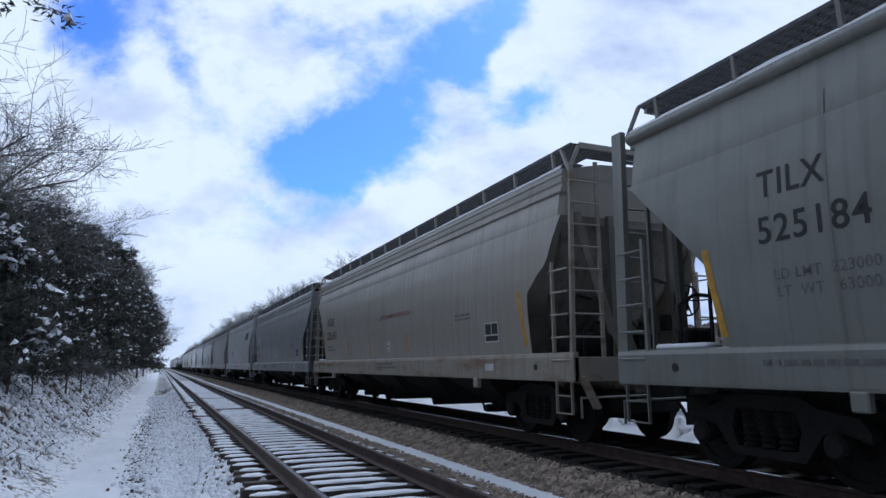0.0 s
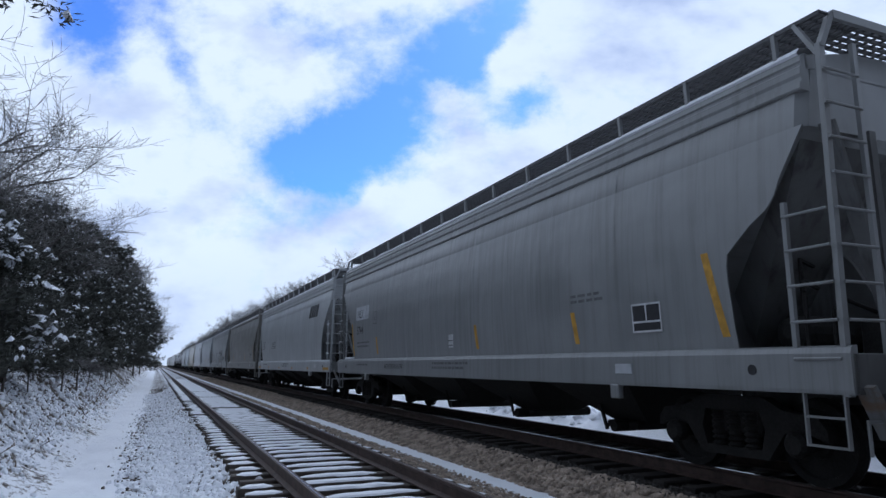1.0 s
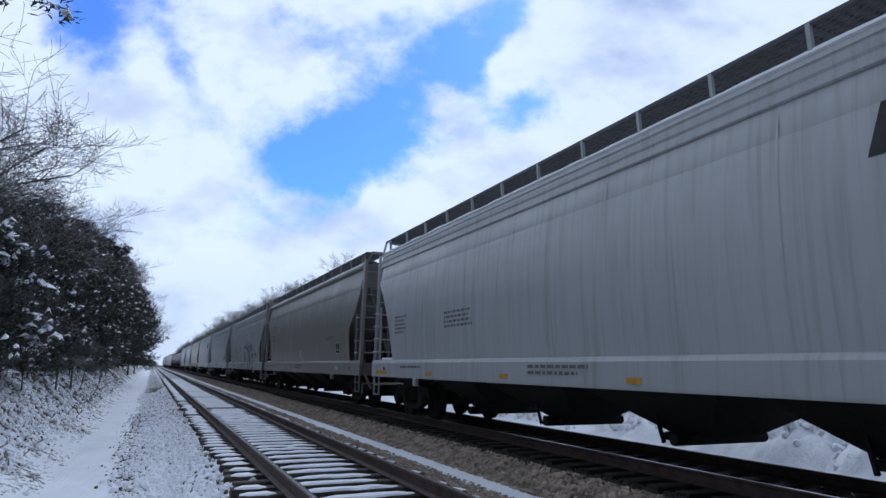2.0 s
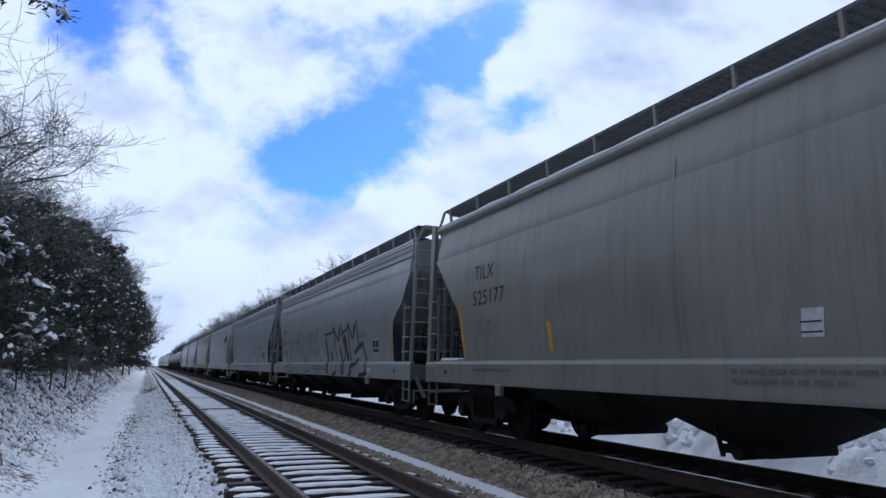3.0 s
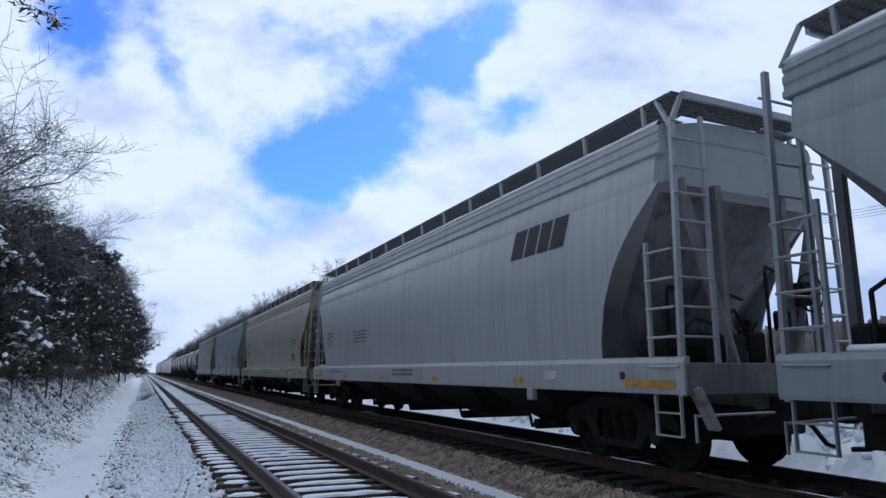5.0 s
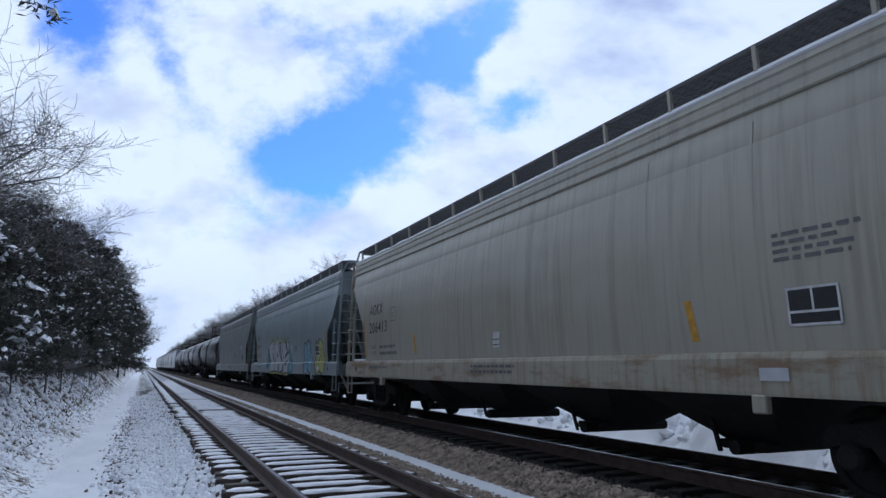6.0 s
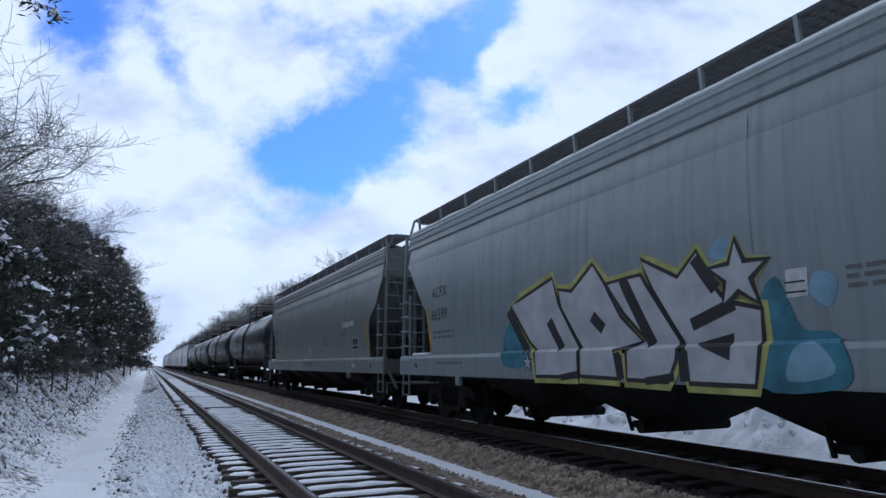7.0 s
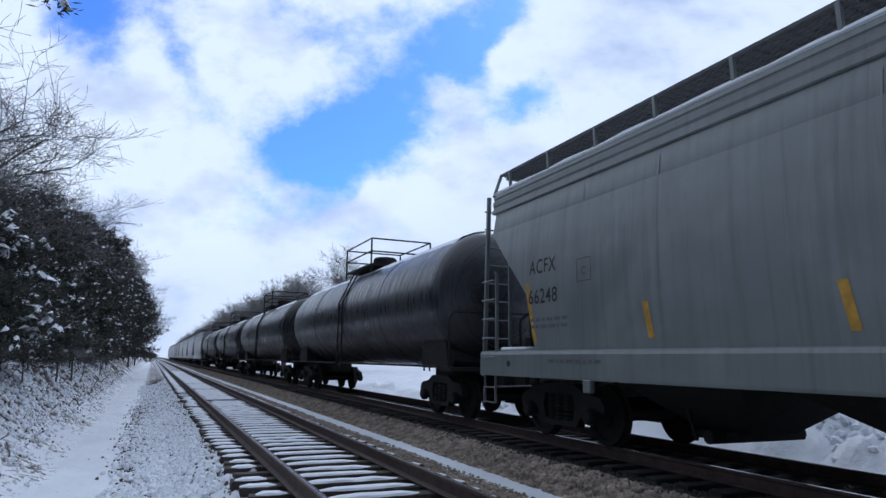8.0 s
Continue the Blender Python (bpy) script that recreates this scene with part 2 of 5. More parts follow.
def tank_nodes(gr):
    p = place(gr)
    run = gr.noise(scaled(gr, p, (0.5, 5.0, 0.5)), 1.6, 6.0, 0.6, distortion=0.7)
    big = gr.noise(p, 0.8, 4.0)
    c = gr.mix(gr.smooth(run, 0.45, 0.68), (0.022, 0.024, 0.030), (0.055, 0.056, 0.060))
    return {"Base Color": gr.mix(gr.smooth(big, 0.45, 0.7, 0.0, 0.5), c, (0.035, 0.03, 0.027)), "Roughness": gr.smooth(run, 0.35, 0.7, 0.22, 0.5), "Normal": gr.bump(run, 0.15, 0.02)}


MAT["black_tank"] = material("black_tank_paint", tank_nodes)
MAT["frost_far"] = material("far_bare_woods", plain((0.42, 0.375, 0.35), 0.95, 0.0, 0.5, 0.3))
MAT["blue_car"] = material("dark_blue_car_paint", plain((0.02, 0.03, 0.06), 0.25, 0.0, 0.2, 3.0))
MAT["glass"] = material("dark_window_glass", plain((0.02, 0.025, 0.03), 0.08, 0.0, 0.1, 3.0))


def rusty_paint_nodes(gr):
    """Car paint that has broken into rust along the metal."""
    base = gr.node("ShaderNodeObjectInfo").outputs["Color"]
    p = place(gr)
    big = gr.noise(scaled(gr, p, (1.0, 0.5, 2.0)), 1.6, 8.0, 0.68)
    run = gr.noise(scaled(gr, p, (1.0, 6.0, 0.5)), 2.0, 6.0, 0.65)
    c = gr.mix(gr.smooth(run, 0.45, 0.7, 0.0, 0.7), base, gr.mix(1.0, base, (0.62, 0.50, 0.38), "MULTIPLY"))
    c = gr.mix(gr.smooth(big, 0.50, 0.66, 0.0, 0.8), c, (0.20, 0.12, 0.065))
    return {"Base Color": c, "Roughness": 0.6, "Normal": gr.bump(big, 0.3, 0.01)}


MAT["rusty_paint"] = material("rusting_car_paint", rusty_paint_nodes)


def grime_shade_nodes(gr):
    """Paint under brake dust and wheel-thrown road dirt, with the end recess's shade painted in."""
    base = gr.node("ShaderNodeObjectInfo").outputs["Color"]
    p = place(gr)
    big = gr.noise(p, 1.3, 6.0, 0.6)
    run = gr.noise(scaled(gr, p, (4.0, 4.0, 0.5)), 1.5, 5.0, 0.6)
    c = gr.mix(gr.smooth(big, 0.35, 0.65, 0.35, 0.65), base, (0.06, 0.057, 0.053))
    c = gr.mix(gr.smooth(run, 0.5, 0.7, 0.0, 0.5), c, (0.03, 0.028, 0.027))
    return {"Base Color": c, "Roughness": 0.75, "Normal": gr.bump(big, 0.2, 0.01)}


MAT["grime_shade"] = material("grimy_shaded_car_paint", grime_shade_nodes)

# ---- mesh helpers ----
def box(bm, x0, x1, y0, y1, z0, z1, bevel=0.0):
    v = [bm.verts.new((x, y, z)) for x in (x0, x1) for y in (y0, y1) for z in (z0, z1)]
    faces = [bm.faces.new([v[i] for i in f]) for f in
             ((0, 1, 3, 2), (4, 6, 7, 5), (0, 4, 5, 1), (2, 3, 7, 6), (0, 2, 6, 4), (1, 5, 7, 3))]
    if bevel:
        edges = list({e for f in faces for e in f.edges})
        bmesh.ops.bevel(bm, geom=edges, offset=bevel, segments=1, affect="EDGES")


def tube(bm, p, q, r, n=8, r2=None):
    p, q = Vector(p), Vector(q)
    d = (q - p).normalized()
    side = d.orthogonal().normalized()
    other = d.cross(side)
    rings = []
    for c, rad in ((p, r), (q, r if r2 is None else r2)):
        rings.append([bm.verts.new(c + (side * math.cos(k * math.tau / n) + other * math.sin(k * math.tau / n)) * rad) for k in range(n)])
    for k in range(n):
        bm.faces.new((rings[0][k], rings[0][(k + 1) % n], rings[1][(k + 1) % n], rings[1][k]))
    bm.faces.new(rings[0][::-1])
    bm.faces.new(rings[1])


def bar(bm, p, q, w, h):
    """A square-edged bar from p to q; w across, h upright where it lies flat."""
    p, q = Vector(p), Vector(q)
    d = (q - p).normalized()
    side = d.cross(Vector((0, 0, 1)))
    side = side.normalized() if side.length > 0.05 else Vector((1, 0, 0))
    up = side.cross(d)
    rings = [[bm.verts.new(c + side * sx * w / 2 + up * sy * h / 2) for sx, sy in ((-1, -1), (1, -1), (1, 1), (-1, 1))] for c in (p, q)]
    for k in range(4):
        bm.faces.new((rings[0][k], rings[0][(k + 1) % 4], rings[1][(k + 1) % 4], rings[1][k]))
    bm.faces.new(rings[0][::-1])
    bm.faces.new(rings[1])


def prism(bm, profile, y0, y1):
    """A closed x,z outline drawn out along y."""
    r0, r1 = [[bm.verts.new((x, y, z)) for x, z in profile] for y in (y0, y1)]
    n = len(profile)
    for k in range(n):
        bm.faces.new((r0[k], r0[(k + 1) % n], r1[(k + 1) % n], r1[k]))
    bm.faces.new(r0[::-1])
    bm.faces.new(r1)


def slab(bm, outline, x0, x1):
    """A closed y,z outline with thickness along x."""
    r0, r1 = [[bm.verts.new((x, y, z)) for y, z in outline] for x in (x0, x1)]
    n = len(outline)
    for k in range(n):
        bm.faces.new((r0[k], r0[(k + 1) % n], r1[(k + 1) % n], r1[k]))
    bm.faces.new(r0[::-1])
    bm.faces.new(r1)


def lathe(bm, profile, n=28, centre=(0, 0, 0), axis="x"):
    """Turn radius, offset pairs about an axis."""
    rings = []
    for r, o in profile:
        ring = []
        for k in range(n):
            c, s = r * math.cos(k * math.tau / n), r * math.sin(k * math.tau / n)
            at = {"x": (o, c, s), "y": (c, o, s), "z": (c, s, o)}[axis]
            ring.append(bm.verts.new(Vector(at) + Vector(centre)))
        rings.append(ring)
    for r0, r1 in zip(rings, rings[1:]):
        for k in range(n):
            bm.faces.new((r0[k], r0[(k + 1) % n], r1[(k + 1) % n], r1[k]))
    bm.faces.new(rings[0][::-1])
    bm.faces.new(rings[-1])


def mesh_of(name, bm, mat, smooth=False):
    bmesh.ops.recalc_face_normals(bm, faces=bm.faces)
    me = bpy.data.meshes.new(name)
    bm.to_mesh(me)
    bm.free()
    me.materials.append(mat)
    if smooth:
        me.polygons.foreach_set("use_smooth", [True] * len(me.polygons))
        me.set_sharp_from_angle(angle=radians(38))
    return me


def part(name, bm, mat, parent=None, label="", smooth=False, at=None):
    me = bm if isinstance(bm, bpy.types.Mesh) else mesh_of(name, bm, mat, smooth)
    ob = new(name, me)
    if parent:
        ob.parent = parent
    if at is not None:
        ob.matrix_basis = at
    return tagged(ob, label)


def made(build, *args):
    bm = bmesh.new()
    build(bm, *args)
    return bm


# ---- ground ----
def ground_height(x, y):
    """Rail top of the near track is zero."""
    knots = ((-400, 4.0), (-60, 3.2), (-14, 2.6), (-9, 1.8), (-7.2, 1.45), (-6.2, 1.05), (-5.4, 0.45), (-4.9, -0.02), (-4.35, -0.50), (-3.8, -0.72), (-2.4, -0.74), (-1.9, -0.62),
             (-1.5, -0.40), (-1.3, -0.29), (1.3, -0.29), (1.6, -0.33), (2.2, -0.46), (2.85, -0.48), (3.5, -0.27), (6.7, -0.27), (7.2, -0.35), (8.2, -0.75),
             (10.5, -0.75), (13, -0.35), (20, 0.1), (40, 0.5), (400, 3.0))
    for (xa, za), (xb, zb) in zip(knots, knots[1:]):
        if x <= xb:
            z = za + (zb - za) * max(0.0, min(1.0, (x - xa) / (xb - xa)))
            break
    else:
        z = knots[-1][1]
    if 7.9 < x < 11.6:
        # snow ploughed into a lumpy bank beyond the main line
        crest = 0.72 + 0.85 * max(0.0, 1 - abs(y - 8.6) / 7.5) if y < 20 else 0.72
        lump = 0.80 + 0.45 * noise.noise((y * 0.55, 3.0, 1.0)) + 0.40 * noise.noise((y * 1.9, x * 1.4, 5.0)) + 0.34 * abs(noise.noise((y * 4.2, x * 3.8, 2.0)))
        z += crest * lump * max(0.0, 1 - abs(x - 9.6) / (1.6 if x < 9.6 else 2.0)) ** 0.8
    free = min(1.0, max(0.0, (-1.5 - x) / 1.2)) + min(1.0, max(0.0, (x - 7.3) / 1.5))
    if free > 0:
        wild = min(1.0, max(0.0, (-4.0 - x) / 1.5)) + min(1.0, max(0.0, (x - 8) / 3))
        z += free * (0.05 * noise.noise((x * 1.6, y * 1.1, 0.3)) + (0.016 if x < -2.7 else 0.05) * noise.noise((x * 5.3, y * 4.7, 4.0)) + (0.004 if x < -2.7 else 0.018) * noise.noise((x * 13, y * 12, 1.0)))
        z += wild * (0.24 * noise.noise((x * 0.7, y * 0.33, 7.0)) + 0.16 * noise.noise((x * 2.1, y * 1.7, 9.0)) + 0.07 * noise.noise((x * 5.1, y * 4.4, 2.0)))
    return z


def axis_steps(stops):
    out = [stops[0][0]]
    for (a0, step), (b0, _) in zip(stops, stops[1:]):
        n = max(1, round((b0 - a0) / step))
        out += [a0 + (b0 - a0) * k / n for k in range(1, n + 1)]
    return out


def make_ground():
    xs = axis_steps(((-1500, 400), (-300, 60), (-60, 8), (-14, 0.7), (-8, 0.10), (-2.8, 0.05), (-1.2, 0.3), (1.2, 0.12), (3.6, 0.6), (6.6, 0.2), (12, 0.8), (30, 6), (60, 60), (300, 400), (1500, 1)))
    ys = axis_steps(((-600, 200), (-40, 10), (-6, 1.0), (1.5, 0.07), (12, 0.2), (30, 0.6), (70, 2.0), (160, 8), (400, 60), (1000, 500), (3000, 1)))
    verts = [(x, y, ground_height(x, y)) for y in ys for x in xs]
    n = len(xs)
    faces = [(j * n + i, j * n + i + 1, (j + 1) * n + i + 1, (j + 1) * n + i) for j in range(len(ys) - 1) for i in range(n - 1)]
    me = bpy.data.meshes.new("ground")
    me.from_pydata(verts, [], faces)
    me.materials.append(MAT["ground"])
    me.polygons.foreach_set("use_smooth", [True] * len(me.polygons))
    return tagged(new("ground", me), "uneven snow-covered ground with brown leaves and stones showing", "ground", kind="structure")


ground = make_ground()


def rail_profile(x, top=0.0):
    h = ((-0.035, 0), (-0.036, -0.03), (-0.012, -0.045), (-0.009, -0.14), (-0.07, -0.165), (-0.07, -0.178),
         (0.07, -0.178), (0.07, -0.165), (0.009, -0.14), (0.012, -0.045), (0.036, -0.03), (0.035, 0))
    return [(x + a, top + b) for a, b in h]


def railway(name, centre, label, worn):
    root = tagged(new(name), label, "railway track", kind="structure")
    root.location = (centre, 0, 0)
    for side in (-0.7525, 0.7525):
        rail = part("rail", made(prism, rail_profile(side), -60, 1400), MAT["rail"], root, "rust-brown steel rail")
        bm = bmesh.new()
        box(bm, side - (0.022 if worn else 0.006), side + (0.022 if worn else 0.006), -60, 1400, 0.0002, 0.002)
        part("running_band", bm, MAT["shine"], rail, "polished top of the rail")
    return root


track_1 = railway("track_1", 0.0, "rusty siding rails on snow-covered wooden ties", False)
track_2 = railway("track_2", TRACK_2, "main line rails on dark wooden ties in ballast", True)


# ---- hopper cars: origin at the middle of the car on the rail, length along y ----
HALF = 9.3
BODY = 9.0             # half length of the painted body
TOP = 4.53
BOARD = 4.88


def side_x(z):
    """Half width of the bellied side at a height."""
    knots = ((1.40, 1.535), (1.7, 1.565), (2.2, 1.595), (2.8, 1.60), (3.3, 1.575), (3.7, 1.535), (4.0, 1.49), (4.35, 1.42), (5, 1.4))
    for (za, xa), (zb, xb) in zip(knots, knots[1:]):
        if z <= zb:
            return xa + (xb - xa) * max(0, (z - za) / (zb - za))
    return 1.4


def end_y(z, arch, far):
    """How far the side sheet reaches towards an end; it is cut away over the bogie."""
    if arch:
        knots = ((1.4, 7.7), (1.65, 7.72), (2.2, 7.86), (2.6, 8.04), (2.97, 8.29), (3.3, 8.58), (3.55, 8.85), (3.72, BODY))
    elif far:
        knots = ((1.4, 7.40), (1.6, 7.42), (2.2, 7.52), (2.6, 7.65), (2.9, 8.0), (3.2, 8.32), (3.5, 8.66), (3.72, BODY))
    else:
        knots = ((1.4, 8.0), (2.3, 7.95), (2.5, 7.96), (2.87, 8.42), (2.95, 8.62), (3.12, 8.66), (3.72, BODY))
    for (za, ya), (zb, yb) in zip(knots, knots[1:]):
        if z <= zb:
            return ya + (yb - ya) * max(0.0, (z - za) / (zb - za))
    return BODY


def side_sheet(bm, s, arch):
    """Thin outer sheet of one side, cut away over the bogies."""
    zs = [1.42, 1.7, 2.0, 2.2, 2.38] + [2.38 + 1.34 * k / 10 for k in range(1, 10)] + [3.68, 3.72]
    rows = []
    for z in zs:
        near, far = end_y(z, arch, False), end_y(z, arch, True)
        rows.append([[bm.verts.new((s * (side_x(z) + d), y, z)) for y in [-near] + [-6.6 + 13.2 * k / 12 for k in range(13)] + [far]] for d in (0.006, -0.012)])
    n = len(rows[0][0])
    for r0, r1 in zip(rows, rows[1:]):
        for k in range(n - 1):
            for d in (0, 1):
                bm.faces.new((r0[d][k], r0[d][k + 1], r1[d][k + 1], r1[d][k]))
        for k in (0, n - 1):
            bm.faces.new((r0[0][k], r0[1][k], r1[1][k], r1[0][k]))


def hopper_body(bm, arch):
    zs = [1.15, 1.42, 1.7, 2.0, 2.2, 2.38] + [2.38 + 1.34 * k / 10 for k in range(1, 10)] + [3.68, 3.72, 3.95, 4.15, 4.38]
    rings = []
    for z in zs:
        w = side_x(z) if z > 1.2 else 1.3
        near = BODY if z >= 3.72 else 6.8 + 2.20 * max(0, (z - 1.42) / 2.3) ** 1.15
        far = BODY if z >= 3.72 else 6.8 + 2.20 * max(0, (z - 1.42) / 2.3) ** 1.15
        w -= 0.0 if z >= 3.72 else 0.012
        r = 0.10 if z > 3.6 else 0.03
        ys = [-near, -near + r] + [-6.6 + 13.2 * k / 12 for k in range(13)] + [far - r, far]
        xs = [w - r] + [w] * 15 + [w - r]
        ring = [(-x, y, z) for x, y in zip(xs, ys)] + [(x, y, z) for x, y in zip(xs[::-1], ys[::-1])]
        rings.append([bm.verts.new(p) for p in ring])
    n = len(rings[0])
    for r0, r1 in zip(rings, rings[1:]):
        for k in range(n):
            bm.faces.new((r0[k], r0[(k + 1) % n], r1[(k + 1) % n], r1[k]))
    bm.faces.new(rings[0][::-1])
    bm.faces.new(rings[-1])


def sill(bm, s):
    pts = [(1.53, 1.02), (1.60, 1.02), (1.605, 1.06), (1.605, 1.40), (1.585, 1.455), (1.54, 1.475), (1.50, 1.475), (1.50, 1.10)]
    prism(bm, [(s * x, z) for x, z in pts], -HALF, HALF)


def chord(bm, s, tube_edge=False):
    if tube_edge:
        pts = [(1.36, 4.30), (1.43, 4.30)] + [(1.43 + 0.085 * math.sin(k * math.pi / 8), 4.445 - 0.085 * math.cos(k * math.pi / 8)) for k in range(9)] + [(1.36, TOP)]
    else:
        pts = [(1.36, 4.11), (1.492, 4.11), (1.508, 4.13), (1.504, 4.19), (1.476, 4.20), (1.474, 4.25), (1.488, 4.29), (1.488, 4.36), (1.458, 4.385), (1.458, 4.41),
               (1.476, 4.43), (1.462, TOP - 0.03), (1.40, TOP), (1.36, TOP)]
    prism(bm, [(s * x, z) for x, z in pts], -BODY, BODY)


def roof(bm):
    prism(bm, [(-1.40, 4.36), (1.40, 4.36), (1.40, TOP - 0.02), (0.7, 4.66), (0, 4.70), (-0.7, 4.66), (-1.40, TOP - 0.02)], -BODY, BODY)


def end_pocket(bm, e):
    """Inverted pyramid of the end slope sheets, over the bogie."""
    top = [bm.verts.new((x, e * y, 3.72)) for x, y in ((-1.47, 7.2), (1.47, 7.2), (1.47, 8.96), (-1.47, 8.96))]
    low = [bm.verts.new((x, e * y, 1.42)) for x, y in ((-0.62, 6.8), (0.62, 6.8), (0.62, 7.35), (-0.62, 7.35))]
    for k in range(4):
        bm.faces.new((top[k], top[(k + 1) % 4], low[(k + 1) % 4], low[k]))
    bm.faces.new(top[::-1])
    bm.faces.new(low)


def roof_snow(bm, s):
    random.seed(5)
    n = 60
    rows = []
    for k in range(n + 1):
        y = -8.98 + 17.96 * k / n
        t = 0.05 + 0.025 * noise.noise((y * 1.3, s * 3, 1))
        rows.append([bm.verts.new(p) for p in ((s * 1.462, y, TOP - 0.028), (s * (1.475 + t * 0.2), y, TOP - 0.005), (s * 1.44, y, TOP + t), (s * 1.2, y, TOP + t + 0.05), (s * 1.0, y, 4.62))])
    for r0, r1 in zip(rows, rows[1:]):
        for k in range(4):
            bm.faces.new((r0[k], r0[k + 1], r1[k + 1], r1[k]))


def running_board(bm, s):
    z = BOARD
    for x in (1.44, 1.36, 1.28, 1.20, 1.12, 1.04, 0.96, 0.88, 0.80):
        w = 0.012 if x not in (1.44, 0.80) else 0.02
        box(bm, s * x - w, s * x + w, -9.25, 8.76, z - 0.045, z)
    for k in range(121):
        y = -9.25 + k * 0.15
        box(bm, min(s * 0.8, s * 1.44), max(s * 0.8, s * 1.44), y - 0.012, y + 0.012, z - 0.03, z - 0.008)


def end_board(bm, e):
    z = BOARD
    tip = 9.25 if e < 0 else 8.76
    for d in (0.0, 0.1, 0.2, 0.3, 0.4, 0.5):
        y = e * (tip - d)
        box(bm, -0.8, 0.8, y - 0.013, y + 0.013, z - 0.045, z)
    for k in range(12):
        x = -0.78 + k * 0.142
        box(bm, x - 0.01, x + 0.01, min(e * (tip - 0.5), e * tip), max(e * (tip - 0.5), e * tip), z - 0.03, z - 0.008)


def bracket_mesh(s):
    bm = bmesh.new()
    bar(bm, (s * 1.43, 0, TOP - 0.03), (s * 1.45, 0, BOARD - 0.02), 0.05, 0.05)
    return mesh_of("bracket", bm, MAT["paint"])


def ladder_parts(parent, s, e, rungs=9):
    """Corner ladder: a stile at the corner, one along the side, one across the end, and the rungs between."""
    x, y = s * 1.56, e * 9.22
    stile = bmesh.new()
    bar(stile, (x, y, 1.0), (s * 1.46, y, 4.52), 0.075, 0.055)
    part("corner_stile", stile, MAT["paint"], parent)
    stile = bmesh.new()
    bar(stile, (x, y - e * 0.50, 1.35), (x, y - e * 0.50, 2.95), 0.05, 0.05)
    part("side_stile", stile, MAT["paint"], parent)
    stile = bmesh.new()
    bar(stile, (s * 0.98, e * 9.24, 1.15), (s * 0.98, e * 9.24, 4.60), 0.06, 0.045)
    part("end_stile", stile, MAT["paint"], parent)
    for k in range(rungs):
        z = 1.35 + k * 0.36
        rung = bmesh.new()
        tube(rung, (s * 1.53, e * 9.27, z), (s * 0.98, e * 9.27, z), 0.016, 6)
        part("end_rung", rung, MAT["paint"], parent)
        if z < 3.0:
            rung = bmesh.new()
            tube(rung, (s * 1.61, y, z), (s * 1.61, y - e * 0.50, z), 0.016, 6)
            part("side_rung", rung, MAT["paint"], parent)
    # stirrup step hung below the sill
    step = bmesh.new()
    for d in (0.04, 0.46):
        bar(step, (x, y - e * d, 1.05), (x, y - e * d, 0.52), 0.045, 0.02)
    for z in (0.53, 0.80):
        bar(step, (x, y - e * 0.04, z), (x, y - e * 0.46, z), 0.05, 0.02)
    part("stirrup_step", step, MAT["paint"], parent)
    # slanting brace of the end frame and board strut
    if e < 0:
        brace = bmesh.new()
        # brace colour holds dirt and the painted shade of the car end
        bar(brace, (s * 1.30, e * 9.10, 3.75), (s * 0.55, e * 9.10, 1.40), 0.16, 0.05)
        part("end_brace", brace, MAT["grime_shade"], parent)
        leg = bmesh.new()
        bar(leg, (s * 1.45, e * 9.30, 1.10), (s * 1.22, e * 9.34, 0.62), 0.20, 0.06)
        part("corner_gusset", leg, MAT["rusty_paint"], parent, "rust-stained steel gusset under the sill corner")
    if e < 0:
        strut = bmesh.new()
        bar(strut, (s * 1.47, e * 9.20, 4.42), (s * 1.44, e * 8.95, BOARD - 0.03), 0.05, 0.05)
        part("board_strut", strut, MAT["paint"], parent)


def end_platform(bm, e):
    box(bm, -1.58, 1.58, min(e * HALF, e * (HALF - 0.14)), max(e * HALF, e * (HALF - 0.14)), 1.02, 1.40, 0.01)
    box(bm, -1.50, 1.50, min(e * 7.2, e * 9.16), max(e * 7.2, e * 9.16), 1.30, 1.36)
    box(bm, -0.35, 0.35, min(e * 6.9, e * 9.20), max(e * 6.9, e * 9.20), 0.72, 1.30)


def coupler(bm, e):
    box(bm, -0.11, 0.11, min(e * 9.20, e * 9.60), max(e * 9.20, e * 9.60), 0.76, 0.98)
    box(bm, -0.19, 0.19, min(e * 9.58, e * 9.84), max(e * 9.58, e * 9.84), 0.72, 1.02, 0.04)


def air_hose(bm, e):
    pts = [Vector((0.3, e * 9.25, 0.82)), Vector((0.32, e * 9.45, 0.62)), Vector((0.28, e * 9.65, 0.42)), Vector((0.2, e * 9.84, 0.40))]
    for p, q in zip(pts, pts[1:]):
        tube(bm, p, q, 0.03, 6)


def outlet(bm, y, reach):
    """One discharge pocket under the sill."""
    top, low = [], []
    for sx, sy in ((-1, -1), (1, -1), (1, 1), (-1, 1)):
        top.append(bm.verts.new((sx * 1.30, y + sy * reach, 1.00)))
        low.append(bm.verts.new((sx * 0.42, y + sy * 0.38, 0.40)))
    for k in range(4):
        bm.faces.new((top[k], top[(k + 1) % 4], low[(k + 1) % 4], low[k]))
    rim = [bm.verts.new((v.co.x, v.co.y, 1.14)) for v in top]
    for k in range(4):
        bm.faces.new((rim[k], rim[(k + 1) % 4], top[(k + 1) % 4], top[k]))
    bm.faces.new(rim[::-1])
    bm.faces.new(low)


